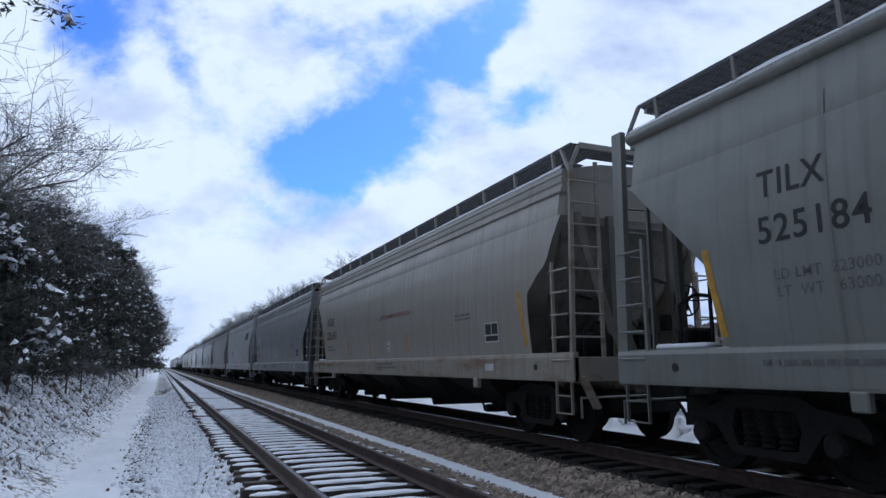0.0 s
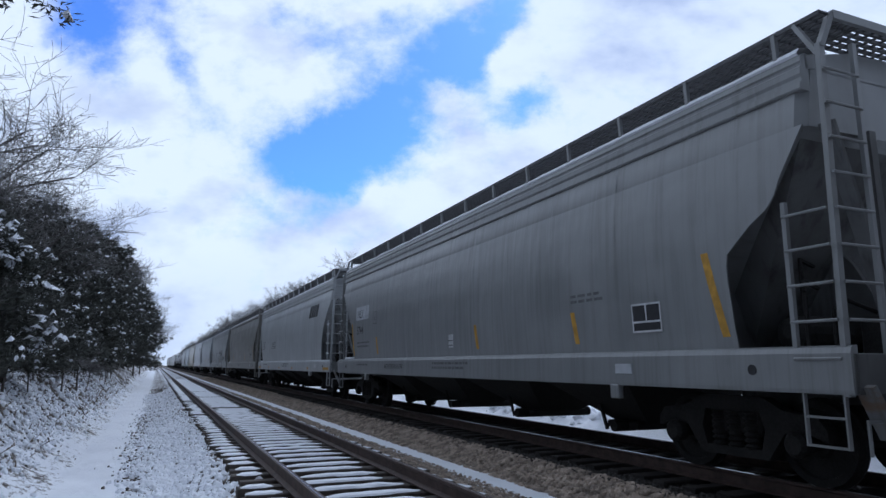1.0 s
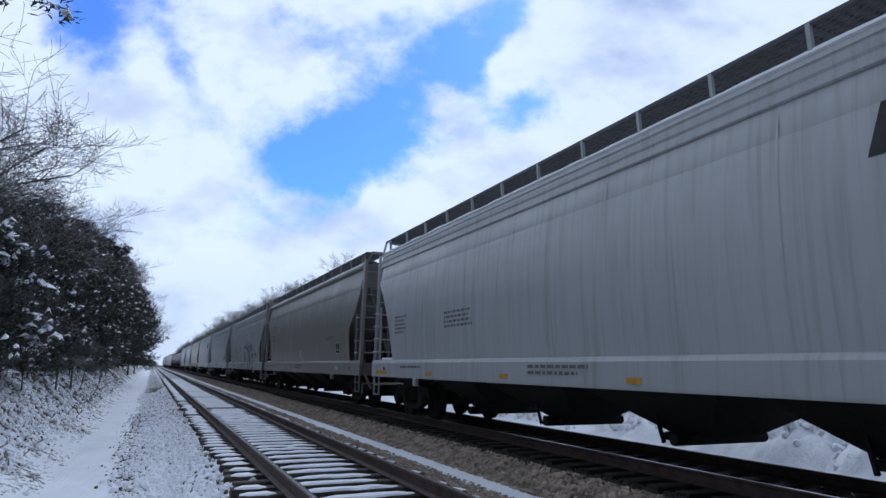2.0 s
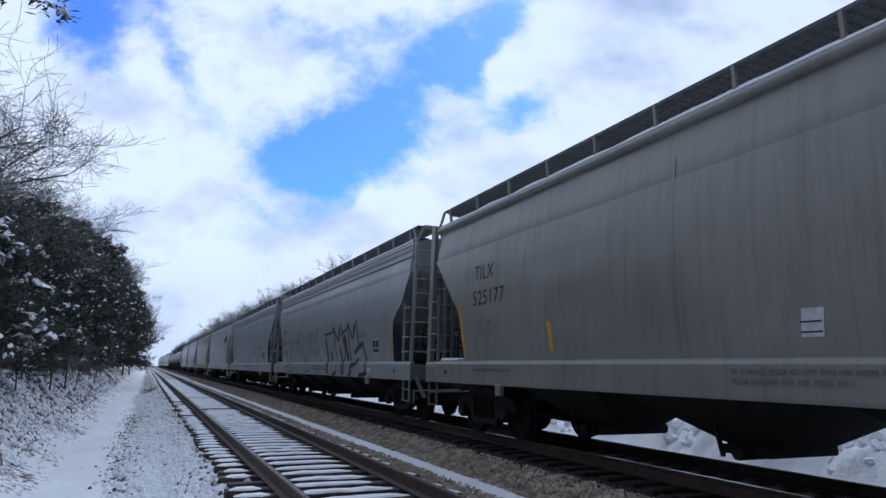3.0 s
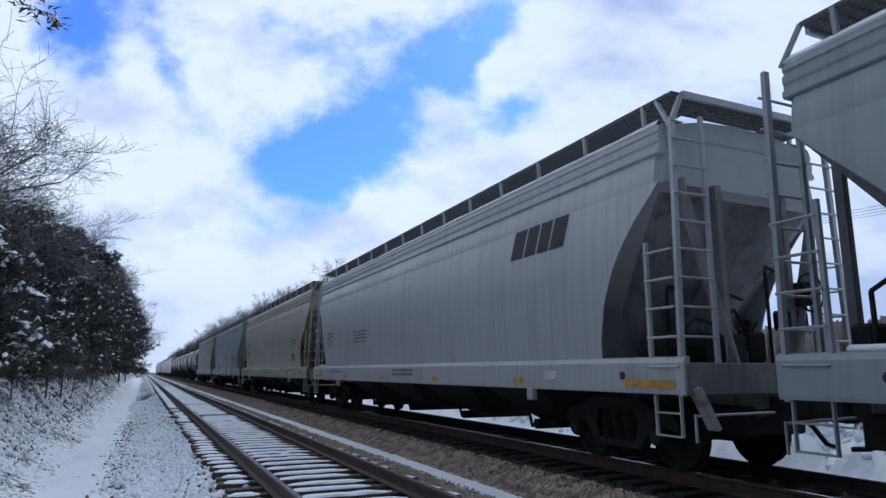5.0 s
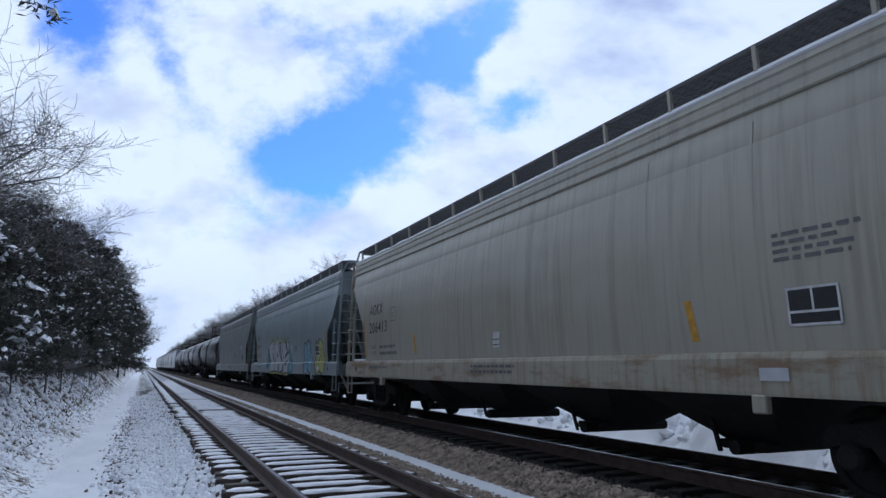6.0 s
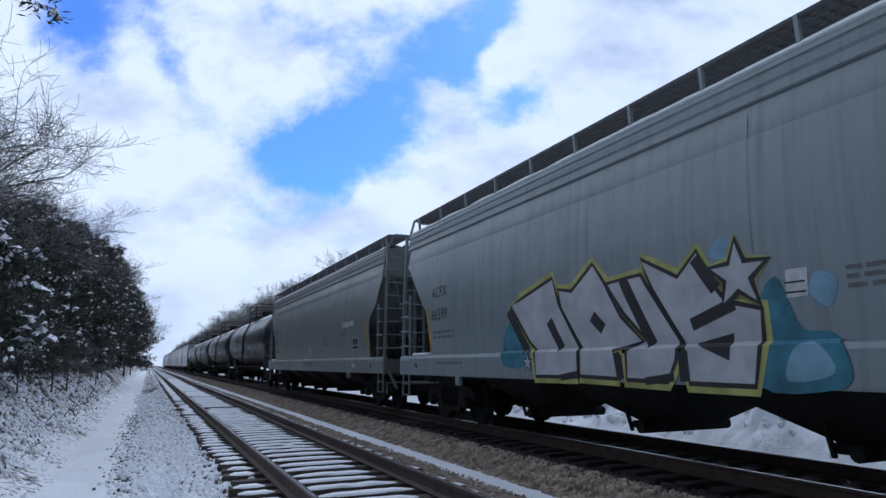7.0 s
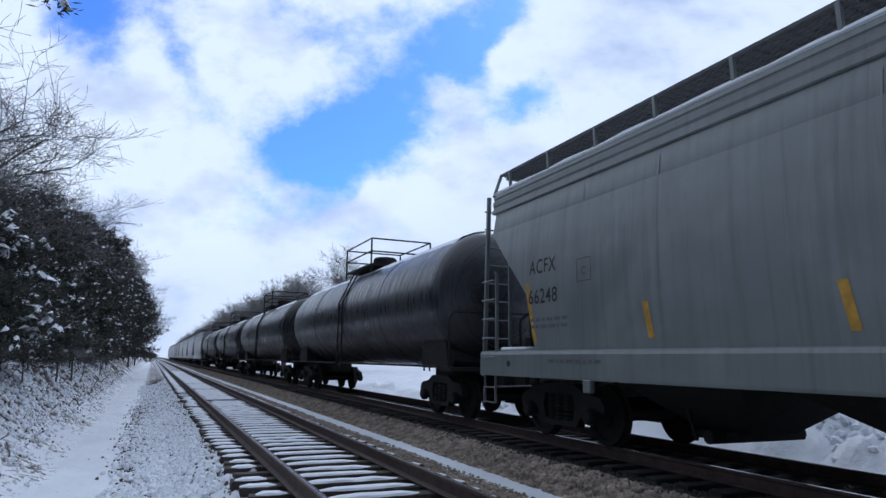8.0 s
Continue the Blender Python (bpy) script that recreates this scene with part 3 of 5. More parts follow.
def outlet_gate(bm, y):
    box(bm, -0.62, 0.62, y - 0.36, y + 0.36, 0.31, 0.42, 0.02)
    tube(bm, (-0.85, y - 0.1, 0.36), (0.85, y - 0.1, 0.36), 0.085, 10)
    bar(bm, (-0.7, y + 0.25, 0.28), (-0.9, y + 0.25, 0.95), 0.05, 0.04)


def wheelset(bm):
    wheel = ((0.10, -0.10), (0.16, -0.09), (0.17, -0.03), (0.36, -0.02), (0.375, -0.065), (0.452, -0.065), (0.457, 0.035), (0.485, 0.05), (0.483, 0.075), (0.40, 0.078),
             (0.37, 0.04), (0.18, 0.03), (0.16, 0.07), (0.10, 0.08))
    for s in (-1, 1):
        lathe(bm, [(r, s * (0.765 - o)) for r, o in wheel], 30)
        tube(bm, (s * 0.85, 0, 0), (s * 1.12, 0, 0), 0.085, 10)
    tube(bm, (-0.72, 0, 0), (0.72, 0, 0), 0.09, 10)


def side_frame(bm, s):
    top = [(-1.22, 0.62), (-1.12, 0.74), (-0.7, 0.80), (-0.45, 0.93), (0.45, 0.93), (0.7, 0.80), (1.12, 0.74), (1.22, 0.62)]
    low = [(1.22, 0.50), (1.04, 0.56), (0.78, 0.56), (0.48, 0.26), (-0.48, 0.26), (-0.78, 0.56), (-1.04, 0.56), (-1.22, 0.50)]
    slab(bm, top + low[:3] + [(0.46, 0.56), (0.40, 0.76), (-0.40, 0.76), (-0.46, 0.56)] + low[5:], min(s * 0.94, s * 1.10), max(s * 0.94, s * 1.10))
    slab(bm, [(-0.72, 0.56), (-0.46, 0.56), (-0.40, 0.34), (0.40, 0.34), (0.46, 0.56), (0.72, 0.56), (0.48, 0.24), (-0.48, 0.24)], min(s * 0.94, s * 1.10), max(s * 0.94, s * 1.10))
    for y in (-0.89, 0.89):
        lathe(bm, ((0.14, s * 1.06), (0.14, s * 1.17), (0.10, s * 1.21)), 12, (0, y, 0.457))


def spring(bm):
    """A coil spring, turned in one piece."""
    lathe(bm, [(0.07 + 0.04 * (k % 2), 0.33 + k * 0.032) for k in range(14)], 12, axis="z")


def bogie(parent, y):
    bm = bmesh.new()
    box(bm, -1.06, 1.06, -0.37, 0.37, 0.50, 0.80, 0.03)
    box(bm, -0.93, 0.93, -0.39, 0.39, 0.34, 0.52)
    lathe(bm, ((0.25, 0.78), (0.25, 0.98)), 14, axis="z")
    b = part("bogie", bm, MAT["iron"], parent, "dark cast-steel two-axle bogie", at=pose(0, y, 0))
    for s in (-1, 1):
        part("side_frame", made(side_frame, s), MAT["iron"], b)
        coil = mesh_of("spring", made(spring), MAT["iron"])
        for d in (-0.24, 0.0, 0.24):
            part("spring", coil, None, b, at=pose(s * 1.03, d, 0))
    me = None
    for d in (-0.89, 0.89):
        me = me or mesh_of("wheelset", made(wheelset), MAT["iron"], True)
        part("wheelset", me, None, b, "steel wheels on their axle", at=pose(0, d, 0.457))
    return b


def brake_wheel(bm, e):
    for k in range(20):
        p, q = [(0.75 + 0.26 * math.cos((k + d) * math.tau / 20), e * 9.30, 2.35 + 0.26 * math.sin((k + d) * math.tau / 20)) for d in (0, 1)]
        tube(bm, p, q, 0.018, 5)
    for k in range(5):
        tube(bm, (0.75, e * 9.28, 2.35), (0.75 + 0.26 * math.cos(k * math.tau / 5), e * 9.30, 2.35 + 0.26 * math.sin(k * math.tau / 5)), 0.014, 5)
    box(bm, 0.66, 0.84, min(e * 9.08, e * 9.26), max(e * 9.08, e * 9.26), 2.18, 2.50, 0.02)


def end_web(bm, e):
    """Upright plates under the slope sheets: one along the car and a bolster plate across it."""
    slab(bm, [(e * y, z) for y, z in ((7.2, 1.37), (8.82, 1.37), (8.82, 1.55), (8.35, 2.45), (8.1, 2.75), (7.2, 2.75))], -0.03, 0.03)
    for x0, x1 in ((-1.42, -0.04), (0.04, 1.42)):
        box(bm, x0, x1, min(e * 7.36, e * 7.40), max(e * 7.36, e * 7.40), 1.37, 2.30)
    for x in (-0.62, 0.62):
        box(bm, x - 0.05, x + 0.05, min(e * 9.02, e * 9.12), max(e * 9.02, e * 9.12), 1.37, 3.74)


def end_pipes(car, e):
    """Rods, levers and hoses bunched on the end platform."""
    for x, y, top in ((-1.15, 8.55, 2.05), (-0.85, 8.30, 2.35), (-0.30, 8.85, 2.20), (0.25, 9.02, 2.6), (0.95, 8.7, 2.3)):
        bm = bmesh.new()
        pts = [Vector((x, e * y, 1.36)), Vector((x, e * y, top)), Vector((x + 0.16, e * (y - 0.12), top + 0.14)), Vector((x + 0.55, e * (y - 0.25), top + 0.10))]
        for p, q in zip(pts, pts[1:]):
            tube(bm, p, q, 0.026, 6)
        part("brake_pipe", bm, MAT["iron"], car)
    bm = bmesh.new()
    box(bm, -0.75, -0.25, e * 8.95 - 0.13, e * 8.95 + 0.13, 1.37, 1.78, 0.04)
    part("brake_cylinder", bm, MAT["iron"], car, "dark brake cylinder")
    bm = bmesh.new()
    box(bm, 0.45, 0.95, e * 9.0 - 0.10, e * 9.0 + 0.10, 1.85, 2.12, 0.03)
    part("lever_box", bm, MAT["iron"], car)


def brake_gear(car, e):
    """Air reservoir, valve and pipes on the end platform."""
    bm = bmesh.new()
    lathe(bm, ((0.05, -1.15), (0.18, -1.08), (0.21, -0.95), (0.21, -0.1), (0.18, 0.02), (0.05, 0.08)), 16, (0, e * 8.3, 1.62))
    part("air_reservoir", bm, MAT["iron"], car, "dark cylindrical air reservoir")
    bm = bmesh.new()
    box(bm, 0.25, 0.62, e * 8.5 - 0.16, e * 8.5 + 0.16, 1.42, 1.85, 0.04)
    tube(bm, (0.44, e * 8.5, 1.85), (0.44, e * 8.5, 2.02), 0.07, 8)
    part("brake_valve", bm, MAT["iron"], car, "dark cast brake valve")
    for x, y, z in ((-1.0, 8.75, 1.5), (-0.5, 8.95, 1.62), (0.1, 8.8, 1.5)):
        bm = bmesh.new()
        pts = [Vector((x, e * y, 1.36)), Vector((x, e * y, z + 0.35)), Vector((x + 0.3, e * (y - 0.1), z + 0.5)), Vector((0.44, e * 8.5, 1.8))]
        for p, q in zip(pts, pts[1:]):
            tube(bm, p, q, 0.022, 6)
        part("brake_pipe", bm, MAT["iron"], car)


def hopper_car(style, full=True):
    car = new("hopper_car")
    part("body", made(hopper_body, style == "arch"), MAT["paint"], car, "smooth bellied steel hopper body", True)
    for s in (-1, 1):
        part("side_sill", made(sill, s), MAT["paint"], car)
        part("side_sheet", made(side_sheet, s, style == "arch"), MAT["paint"], car, "", True)
        part("top_chord", made(chord, s, style == "tube"), MAT["paint"], car, "", style == "tube")
        part("roof_snow", made(roof_snow, s), MAT["snow"], car, "thin line of snow along the roof edge", True)
        for y in (-6.0, -4.35, -1.45, 1.45, 4.35, 6.0):
            bm = bmesh.new()
            zs = [1.5 + k * 0.25 for k in range(11)]
            for z0, z1 in zip(zs, zs[1:]):
                v = [bm.verts.new((s * (side_x(z) + 0.010), y + d, z)) for z, d in ((z0, -0.012), (z0, 0.012), (z1, 0.012), (z1, -0.012))]
                bm.faces.new(v)
            part("weld_seam", bm, MAT["paint"], car)
        bm = bmesh.new()
        box(bm, min(s * 1.56, s * 1.28), max(s * 1.56, s * 1.28), 7.72, 8.6, 1.46, 1.535, 0.03)
        part("ledge_snow", bm, MAT["snow"], car, "pad of snow on the end ledge", True)
    part("roof", made(roof), MAT["paint"], car)
    for e in (-1, 1):
        # platform, webs and slopes: dirt plus recess shade darkened into the paint
        part("end_platform", made(end_platform, e), MAT["grime_shade"], car)
        part("end_web", made(end_web, e), MAT["grime_shade"], car, "web plates under the slope sheets, darkened by dirt and painted shade")
        part("end_slope", made(end_pocket, e), MAT["grime_shade"], car, "sloping end sheets narrowing to the bottom")
        part("coupler", made(coupler, e), MAT["iron"], car, "dark steel knuckle coupler")
        bm = bmesh.new()
        box(bm, -0.55, 0.55, min(e * 8.0, e * 9.2), max(e * 8.0, e * 9.2), 0.50, 0.86, 0.03)
        part("draft_gear", bm, MAT["iron"], car, "dark draft gear box behind the coupler")
        bm = bmesh.new()
        tube(bm, (-1.5, e * 9.33, 0.78), (-0.3, e * 9.42, 0.80), 0.018, 6)
        bar(bm, (-1.5, e * 9.33, 0.80), (-1.5, e * 9.33, 0.48), 0.03, 0.02)
        part("uncoupling_lever", bm, MAT["paint"], car, "thin steel uncoupling lever")
        bogie(car, e * 7.4)
        for s in (-1, 1):
            bm = bmesh.new()
            box(bm, s * 1.58 - 0.05, s * 1.58 + 0.05, e * 5.9 - 0.09, e * 5.9 + 0.09, 0.84, 1.03, 0.015)
            part("jacking_pad", bm, MAT["paint"], car)
    for y, reach in ((-4.75, 1.05), (-1.75, 1.32), (1.45, 1.32), (4.50, 1.05)):
        pocket = part("discharge_pocket", made(outlet, y, reach), MAT["iron"], car, "grimy sloped discharge pocket")
        part("outlet_gate", made(outlet_gate, y), MAT["iron"], pocket)
    for s in (-1, 1):
        part("running_board", made(running_board, s), MAT["grate"], car, "open steel grating walkway on the roof")
        me = bracket_mesh(s)
        for k in range(14 if full else 0):
            part("bracket", me, None, car, at=pose(0, -8.70 + k * 17.1 / 13, 0))
        for e in (-1, 1):
            if full:
                ladder_parts(car, s, e)
            if style == "tube":
                post = bmesh.new()
                bar(post, (s * 1.55, e * 9.20, 1.05), (s * 1.47, e * 9.20, 4.60), 0.09, 0.20)
                part("end_post", post, MAT["paint"], car)
    if full:
        brake_gear(car, -1)
        for e in (-1, 1):
            end_pipes(car, e)
        part("brake_wheel", made(brake_wheel, -1), MAT["iron"], car, "round spoked hand brake wheel")
        if style == "arch":
            bm = made(brake_wheel, 1)
            bmesh.ops.translate(bm, verts=bm.verts, vec=(-1.25, -0.15, 0.2))
            part("brake_wheel", bm, MAT["iron"], car, "round spoked hand brake wheel")
        for e in (-1, 1):
            part("end_board", made(end_board, e), MAT["grate"], car)
            bm = bmesh.new()
            tip = 9.27 if e < 0 else 8.79
            bar(bm, (-1.30, e * tip, BOARD - 0.03), (1.30, e * tip, BOARD - 0.03), 0.05, 0.09)
            part("top_crossbar", bm, MAT["paint"], car)
            for s in (-1, 1):
                bm = bmesh.new()
                bar(bm, (s * 1.46, e * (9.22 if e < 0 else 9.02), 4.48), (s * (1.29 if e < 0 else 1.43), e * (tip - 0.02), BOARD - 0.01), 0.075 if e < 0 else 0.05, 0.055 if e < 0 else 0.04)
                part("top_strut", bm, MAT["paint"], car)
            part("air_hose", made(air_hose, e), MAT["iron"], car, "black rubber brake hose")
    return car


# ---- tank cars ----
def tank_shell(bm):
    prof = [(0.02, -8.85), (0.65, -8.80), (1.2, -8.62), (1.5, -8.35), (1.60, -8.12), (1.62, -7.95)]
    for y in (-4.0, 0.0, 4.0):
        prof += [(1.62, y - 0.09), (1.62, y - 0.045), (1.633, y - 0.04), (1.633, y + 0.04), (1.62, y + 0.045), (1.62, y + 0.09)]
    prof += [(r, -y) for r, y in prof[5::-1]]
    lathe(bm, prof, 40, (0, 0, 2.78), "y")


def tank_snow(bm):
    random.seed(8)
    rows = []
    for k in range(61):
        y = -7.9 + 15.8 * k / 60
        row = []
        for j in range(9):
            a = radians(90 + (j - 4) * (9 + 2.2 * noise.noise((y * 0.8, j, 3))))
            r = 1.628 + (0.03 if 0 < j < 8 else -0.01)
            row.append(bm.verts.new((r * math.cos(a), y, 2.78 + r * math.sin(a))))
        rows.append(row)
    for r0, r1 in zip(rows, rows[1:]):
        for j in range(8):
            bm.faces.new((r0[j], r0[j + 1], r1[j + 1], r1[j]))


def tank_car():
    car = new("tank_car")
    shell = part("tank", made(tank_shell), MAT["black_tank"], car, "glossy black cylindrical tank with domed ends", True)
    part("tank_snow", made(tank_snow), MAT["snow"], shell, "thin snow along the top of the tank", True)
    bm = bmesh.new()
    box(bm, -1.05, 1.05, -1.5, 1.5, 4.36, 4.42)
    part("platform", bm, MAT["iron"], car)
    corners = [(-1.05, -1.5), (1.05, -1.5), (1.05, 1.5), (-1.05, 1.5)]
    for (x, y), (x2, y2) in zip(corners, corners[1:] + corners[:1]):
        part("guard_post", made(tube, (x, y, 4.12), (x, y, 5.25), 0.03, 6), MAT["iron"], car)
        for z in (4.82, 5.25):
            part("guard_rail", made(tube, (x, y, z), (x2, y2, z), 0.026, 6), MAT["iron"], car)
    part("manway", made(lathe, ((0.42, 4.35), (0.42, 4.82), (0.36, 4.88)), 18, (0, 0.2, 0), "z"), MAT["iron"], car, "round black manway housing")
    for s in (-1, 1):
        bm = bmesh.new()
        for y in (-0.25, 0.25):
            bar(bm, (s * 1.62, y, 0.9), (s * 1.62, y, 3.2), 0.05, 0.04)
            bar(bm, (s * 1.62, y, 3.2), (s * 1.08, y, 4.3), 0.05, 0.04)
        for k in range(7):
            tube(bm, (s * 1.62, -0.25, 1.1 + k * 0.34), (s * 1.62, 0.25, 1.1 + k * 0.34), 0.016, 6)
        part("ladder", bm, MAT["iron"], car)
        bm = bmesh.new()
        tube(bm, (s * 1.58, -8.40, 1.15), (s * 1.58, 8.40, 1.15), 0.028, 6)
        part("grab_rail", bm, MAT["iron"], car)
    for e in (-1, 1):
        bm = bmesh.new()
        box(bm, -0.35, 0.35, min(e * 5.4, e * 9.20), max(e * 5.4, e * 9.20), 0.75, 1.12)
        box(bm, -1.5, 1.5, min(e * 8.20, e * 8.90), max(e * 8.20, e * 8.90), 1.05, 1.14)
        part("stub_sill", bm, MAT["iron"], car)
        bm = bmesh.new()
        slab(bm, [(e * 6.6, 1.1), (e * 8.2, 1.1), (e * 7.9, 2.3), (e * 6.8, 2.3)], -1.25, 1.25)
        part("saddle", bm, MAT["iron"], car)
        bm = bmesh.new()
        pts = [(-1.5, e * 8.80, 1.1), (-1.5, e * 8.80, 2.2), (-1.4, e * 8.80, 2.35), (1.4, e * 8.80, 2.35), (1.5, e * 8.80, 2.2), (1.5, e * 8.80, 1.1)]
        for p, q in zip(pts, pts[1:]):
            tube(bm, p, q, 0.025, 6)
        part("end_rail", bm, MAT["iron"], car)
        part("coupler", made(coupler, e), MAT["iron"], car, "dark steel knuckle coupler")
        bogie(car, e * 7.4)
    bm = bmesh.new()
    tube(bm, (-1.15, -8.10, 1.32), (-0.2, -8.10, 1.32), 0.2, 14)
    part("brake_cylinder", bm, MAT["iron"], car)
    return car

# colour and style of each car, from the one that is passing to the far end
CARS = [
    ("tube", (0.170, 0.172, 0.152), "grey covered hopper car with black lettering"),
    ("hopper", (0.315, 0.288, 0.240), "dusty beige-grey covered hopper car with rain streaks"),
    ("hopper", (0.212, 0.219, 0.221), "grey covered hopper car with yellow bars"),
    ("arch", (0.420, 0.438, 0.448), "pale grey covered hopper car with arched ends"),
    ("tube", (0.198, 0.191, 0.174), "brownish grey covered hopper car"),
    ("hopper", (0.265, 0.282, 0.288), "light grey covered hopper car with black graffiti"),
    ("hopper", (0.270, 0.300, 0.320), "blue-grey covered hopper car with dark rain streaks"),
    ("arch", (0.420, 0.438, 0.448), "pale grey covered hopper car with arched ends"),
    ("hopper", (0.360, 0.338, 0.272), "rust-stained cream covered hopper car"),
    ("hopper", (0.220, 0.268, 0.285), "blue-grey covered hopper car with coloured graffiti"),
    ("hopper", (0.170, 0.190, 0.186), "grey covered hopper car with rusty end"),
] + [("tank", (0.030, 0.030, 0.030), "black tank car with snow along its top")] * 4 + [
    ("far", (0.362, 0.369, 0.369), "pale grey covered hopper car far down the line"),
    ("far", (0.334, 0.340, 0.348), "pale grey covered hopper car far down the line"),
    ("far", (0.319, 0.303, 0.244), "beige covered hopper car far down the line"),
    ("far", (0.265, 0.303, 0.312), "grey covered hopper car far down the line"),
    ("far", (0.146, 0.099, 0.065), "rust-brown covered hopper car far down the line"),
    ("far", (0.133, 0.077, 0.082), "rust-brown covered hopper car far down the line"),
    ("far", (0.326, 0.334, 0.334), "grey covered hopper car far down the line"),
    ("far", (0.265, 0.265, 0.252), "grey covered hopper car far down the line"),
    ("far", (0.348, 0.340, 0.312), "grey covered hopper car far down the line"),
    ("far", (0.265, 0.303, 0.312), "grey covered hopper car far down the line"),
]
# how far each coupling lies beyond an even spacing
SLACK = (0.2, 0.23, 0.34, 0.53, 0.74, 0.41, 0.56, 0.79, 0.76, 0.99, 1.27)


def coupling(k):
    return GAP_0 + k * PITCH + SLACK[max(0, min(k, 10))]


TRAIN = []
first = {}
for k, (style, colour, label) in enumerate(CARS):
    if style in first:
        car = copy_thing(first[style], Matrix())
    else:
        car = first[style] = tank_car() if style == "tank" else hopper_car(style, style != "far")
    tagged(car, label, "freight car", "train of freight cars")
    for o in car.children_recursive:
        o.color = (*colour, 1)
    TRAIN.append(car)
# two cars whose sills have gone rusty
for k in (1, 8):
    for o in TRAIN[k].children:
        if o.name.startswith(("side_sill", "end_platform", "corner_stile", "end_stile")):
            o.material_slots[0].link = "OBJECT"
            o.material_slots[0].material = MAT["rusty_paint"]

# ---- lettering, tape, plates and spray paint on the sides of the cars ----
def skin_x(z):
    """Half width of the car's outside at a height, sill included."""
    if z < 1.455:
        return 1.606
    if z < 1.50:
        return 1.606 + (side_x(1.5) - 1.606) * (z - 1.455) / 0.045
    return side_x(z)


def on_side(name, bm, mat, car, proud, label=""):
    """Lay a flat u,v drawing on the near side: u runs towards the front of the train, v is height."""
    for z in (1.40, 1.455, 1.50, 1.7, 1.95, 2.2, 2.5, 2.8, 3.05, 3.3, 3.5, 3.7):
        bmesh.ops.bisect_plane(bm, geom=bm.verts[:] + bm.edges[:] + bm.faces[:], plane_co=(0, z, 0), plane_no=(0, 1, 0))
    for v in bm.verts:
        u, z = v.co.x, v.co.y
        v.co = (-(skin_x(z) + proud), -u, z)
    me = bpy.data.meshes.new(name)
    bm.to_mesh(me)
    bm.free()
    me.materials.append(mat)
    ob = new(name, me)
    ob.parent = car
    return tagged(ob, label)


def rect(bm, u0, u1, v0, v1, lean=0.0):
    vs = [bm.verts.new((u + lean * (v - v0), v, 0)) for u, v in ((u0, v0), (u1, v0), (u1, v1), (u0, v1))]
    bm.faces.new(vs)


def islands(bm):
    """Connected pieces of a drawing, those above one another taken together, from left to right."""
    left, groups = set(bm.verts), []
    while left:
        stack, piece = [left.pop()], []
        while stack:
            v = stack.pop()
            piece.append(v)
            for e in v.link_edges:
                o = e.other_vert(v)
                if o in left:
                    left.remove(o)
                    stack.append(o)
        groups.append((min(v.co.x for v in piece), max(v.co.x for v in piece), piece))
    out = []
    for lo, hi, piece in sorted(groups, key=lambda g: g[0]):
        if out and lo < out[-1][0]:
            out[-1] = (max(hi, out[-1][0]), out[-1][1] + piece)
        else:
            out.append((hi, piece))
    return [piece for _, piece in out]


def words(car, text, y, z, size, mat="black", squeeze=0.94):
    """Painted characters that start at y and run towards the front."""
    curve = bpy.data.curves.new("lettering", "FONT")
    curve.body, curve.size, curve.resolution_u, curve.space_character = text, size * 1.37, 3, 1.10
    curve.offset = size * 0.012
    probe = new("lettering", curve)
    me = bpy.data.meshes.new_from_object(probe)
    bpy.data.objects.remove(probe)
    whole = bmesh.new()
    whole.from_mesh(me)
    bpy.data.meshes.remove(me)
    for piece in islands(whole):
        bm = bmesh.new()
        twin = {v: bm.verts.new((-y + v.co.x * squeeze, z + v.co.y, 0)) for v in piece}
        for f in {f for v in piece for f in v.link_faces}:
            bm.faces.new([twin[v] for v in f.verts])
        on_side("letter", bm, MAT[mat], car, 0.011, "painted character")
    whole.free()


def lines(car, y, z, width, rows, height=0.055, mat="grey_letter", seed=1):
    """Small print too fine to read: rows of short bars."""
    rnd = random.Random(seed)
    for r in range(rows):
        bm = bmesh.new()
        u, end = -y, -y + width * rnd.uniform(0.7, 1.0)
        while u < end:
            w = rnd.uniform(0.06, 0.20)
            rect(bm, u, min(u + w, end), z - r * height * 2.0, z - r * height * 2.0 + height)
            u += w + 0.045
        tagged(on_side("small_print", bm, MAT[mat], car, 0.011, "line of small faded print"), kind="stuff")


def tape(car, y, z0=1.62, z1=2.38, w=0.10, lean=0.10):
    bm = bmesh.new()
    rect(bm, -y - w / 2, -y + w / 2, z0, z1, -lean)
    on_side("reflective_tape", bm, MAT["yellow"], car, 0.010, "faded yellow reflective tape")


def sill_tape(car, y, w=0.5, mat="yellow"):
    bm = bmesh.new()
    rect(bm, -y - w / 2, -y + w / 2, 1.10, 1.19)
    on_side("reflective_tape", bm, MAT[mat], car, 0.010, "yellow reflective tape on the sill")


def placard(car, y, z, w=0.46, h=0.36):
    bm = bmesh.new()
    rect(bm, -y - w / 2, -y + w / 2, z - h / 2, z + h / 2)
    plate = on_side("placard", bm, MAT["black"], car, 0.013, "small black data panel with a white frame")
    bm = bmesh.new()
    t = 0.025
    for a in ((-w / 2, w / 2, h / 2 - t, h / 2), (-w / 2, w / 2, -h / 2, -h / 2 + t), (-w / 2, -w / 2 + t, -h / 2, h / 2), (w / 2 - t, w / 2, -h / 2, h / 2), (-0.012, 0.012, -0.05, h / 2), (-w / 2, w / 2, -0.065, -0.04)):
        rect(bm, -y + a[0], -y + a[1], z + a[2], z + a[3])
    on_side("frame", bm, MAT["white"], plate, 0.016)


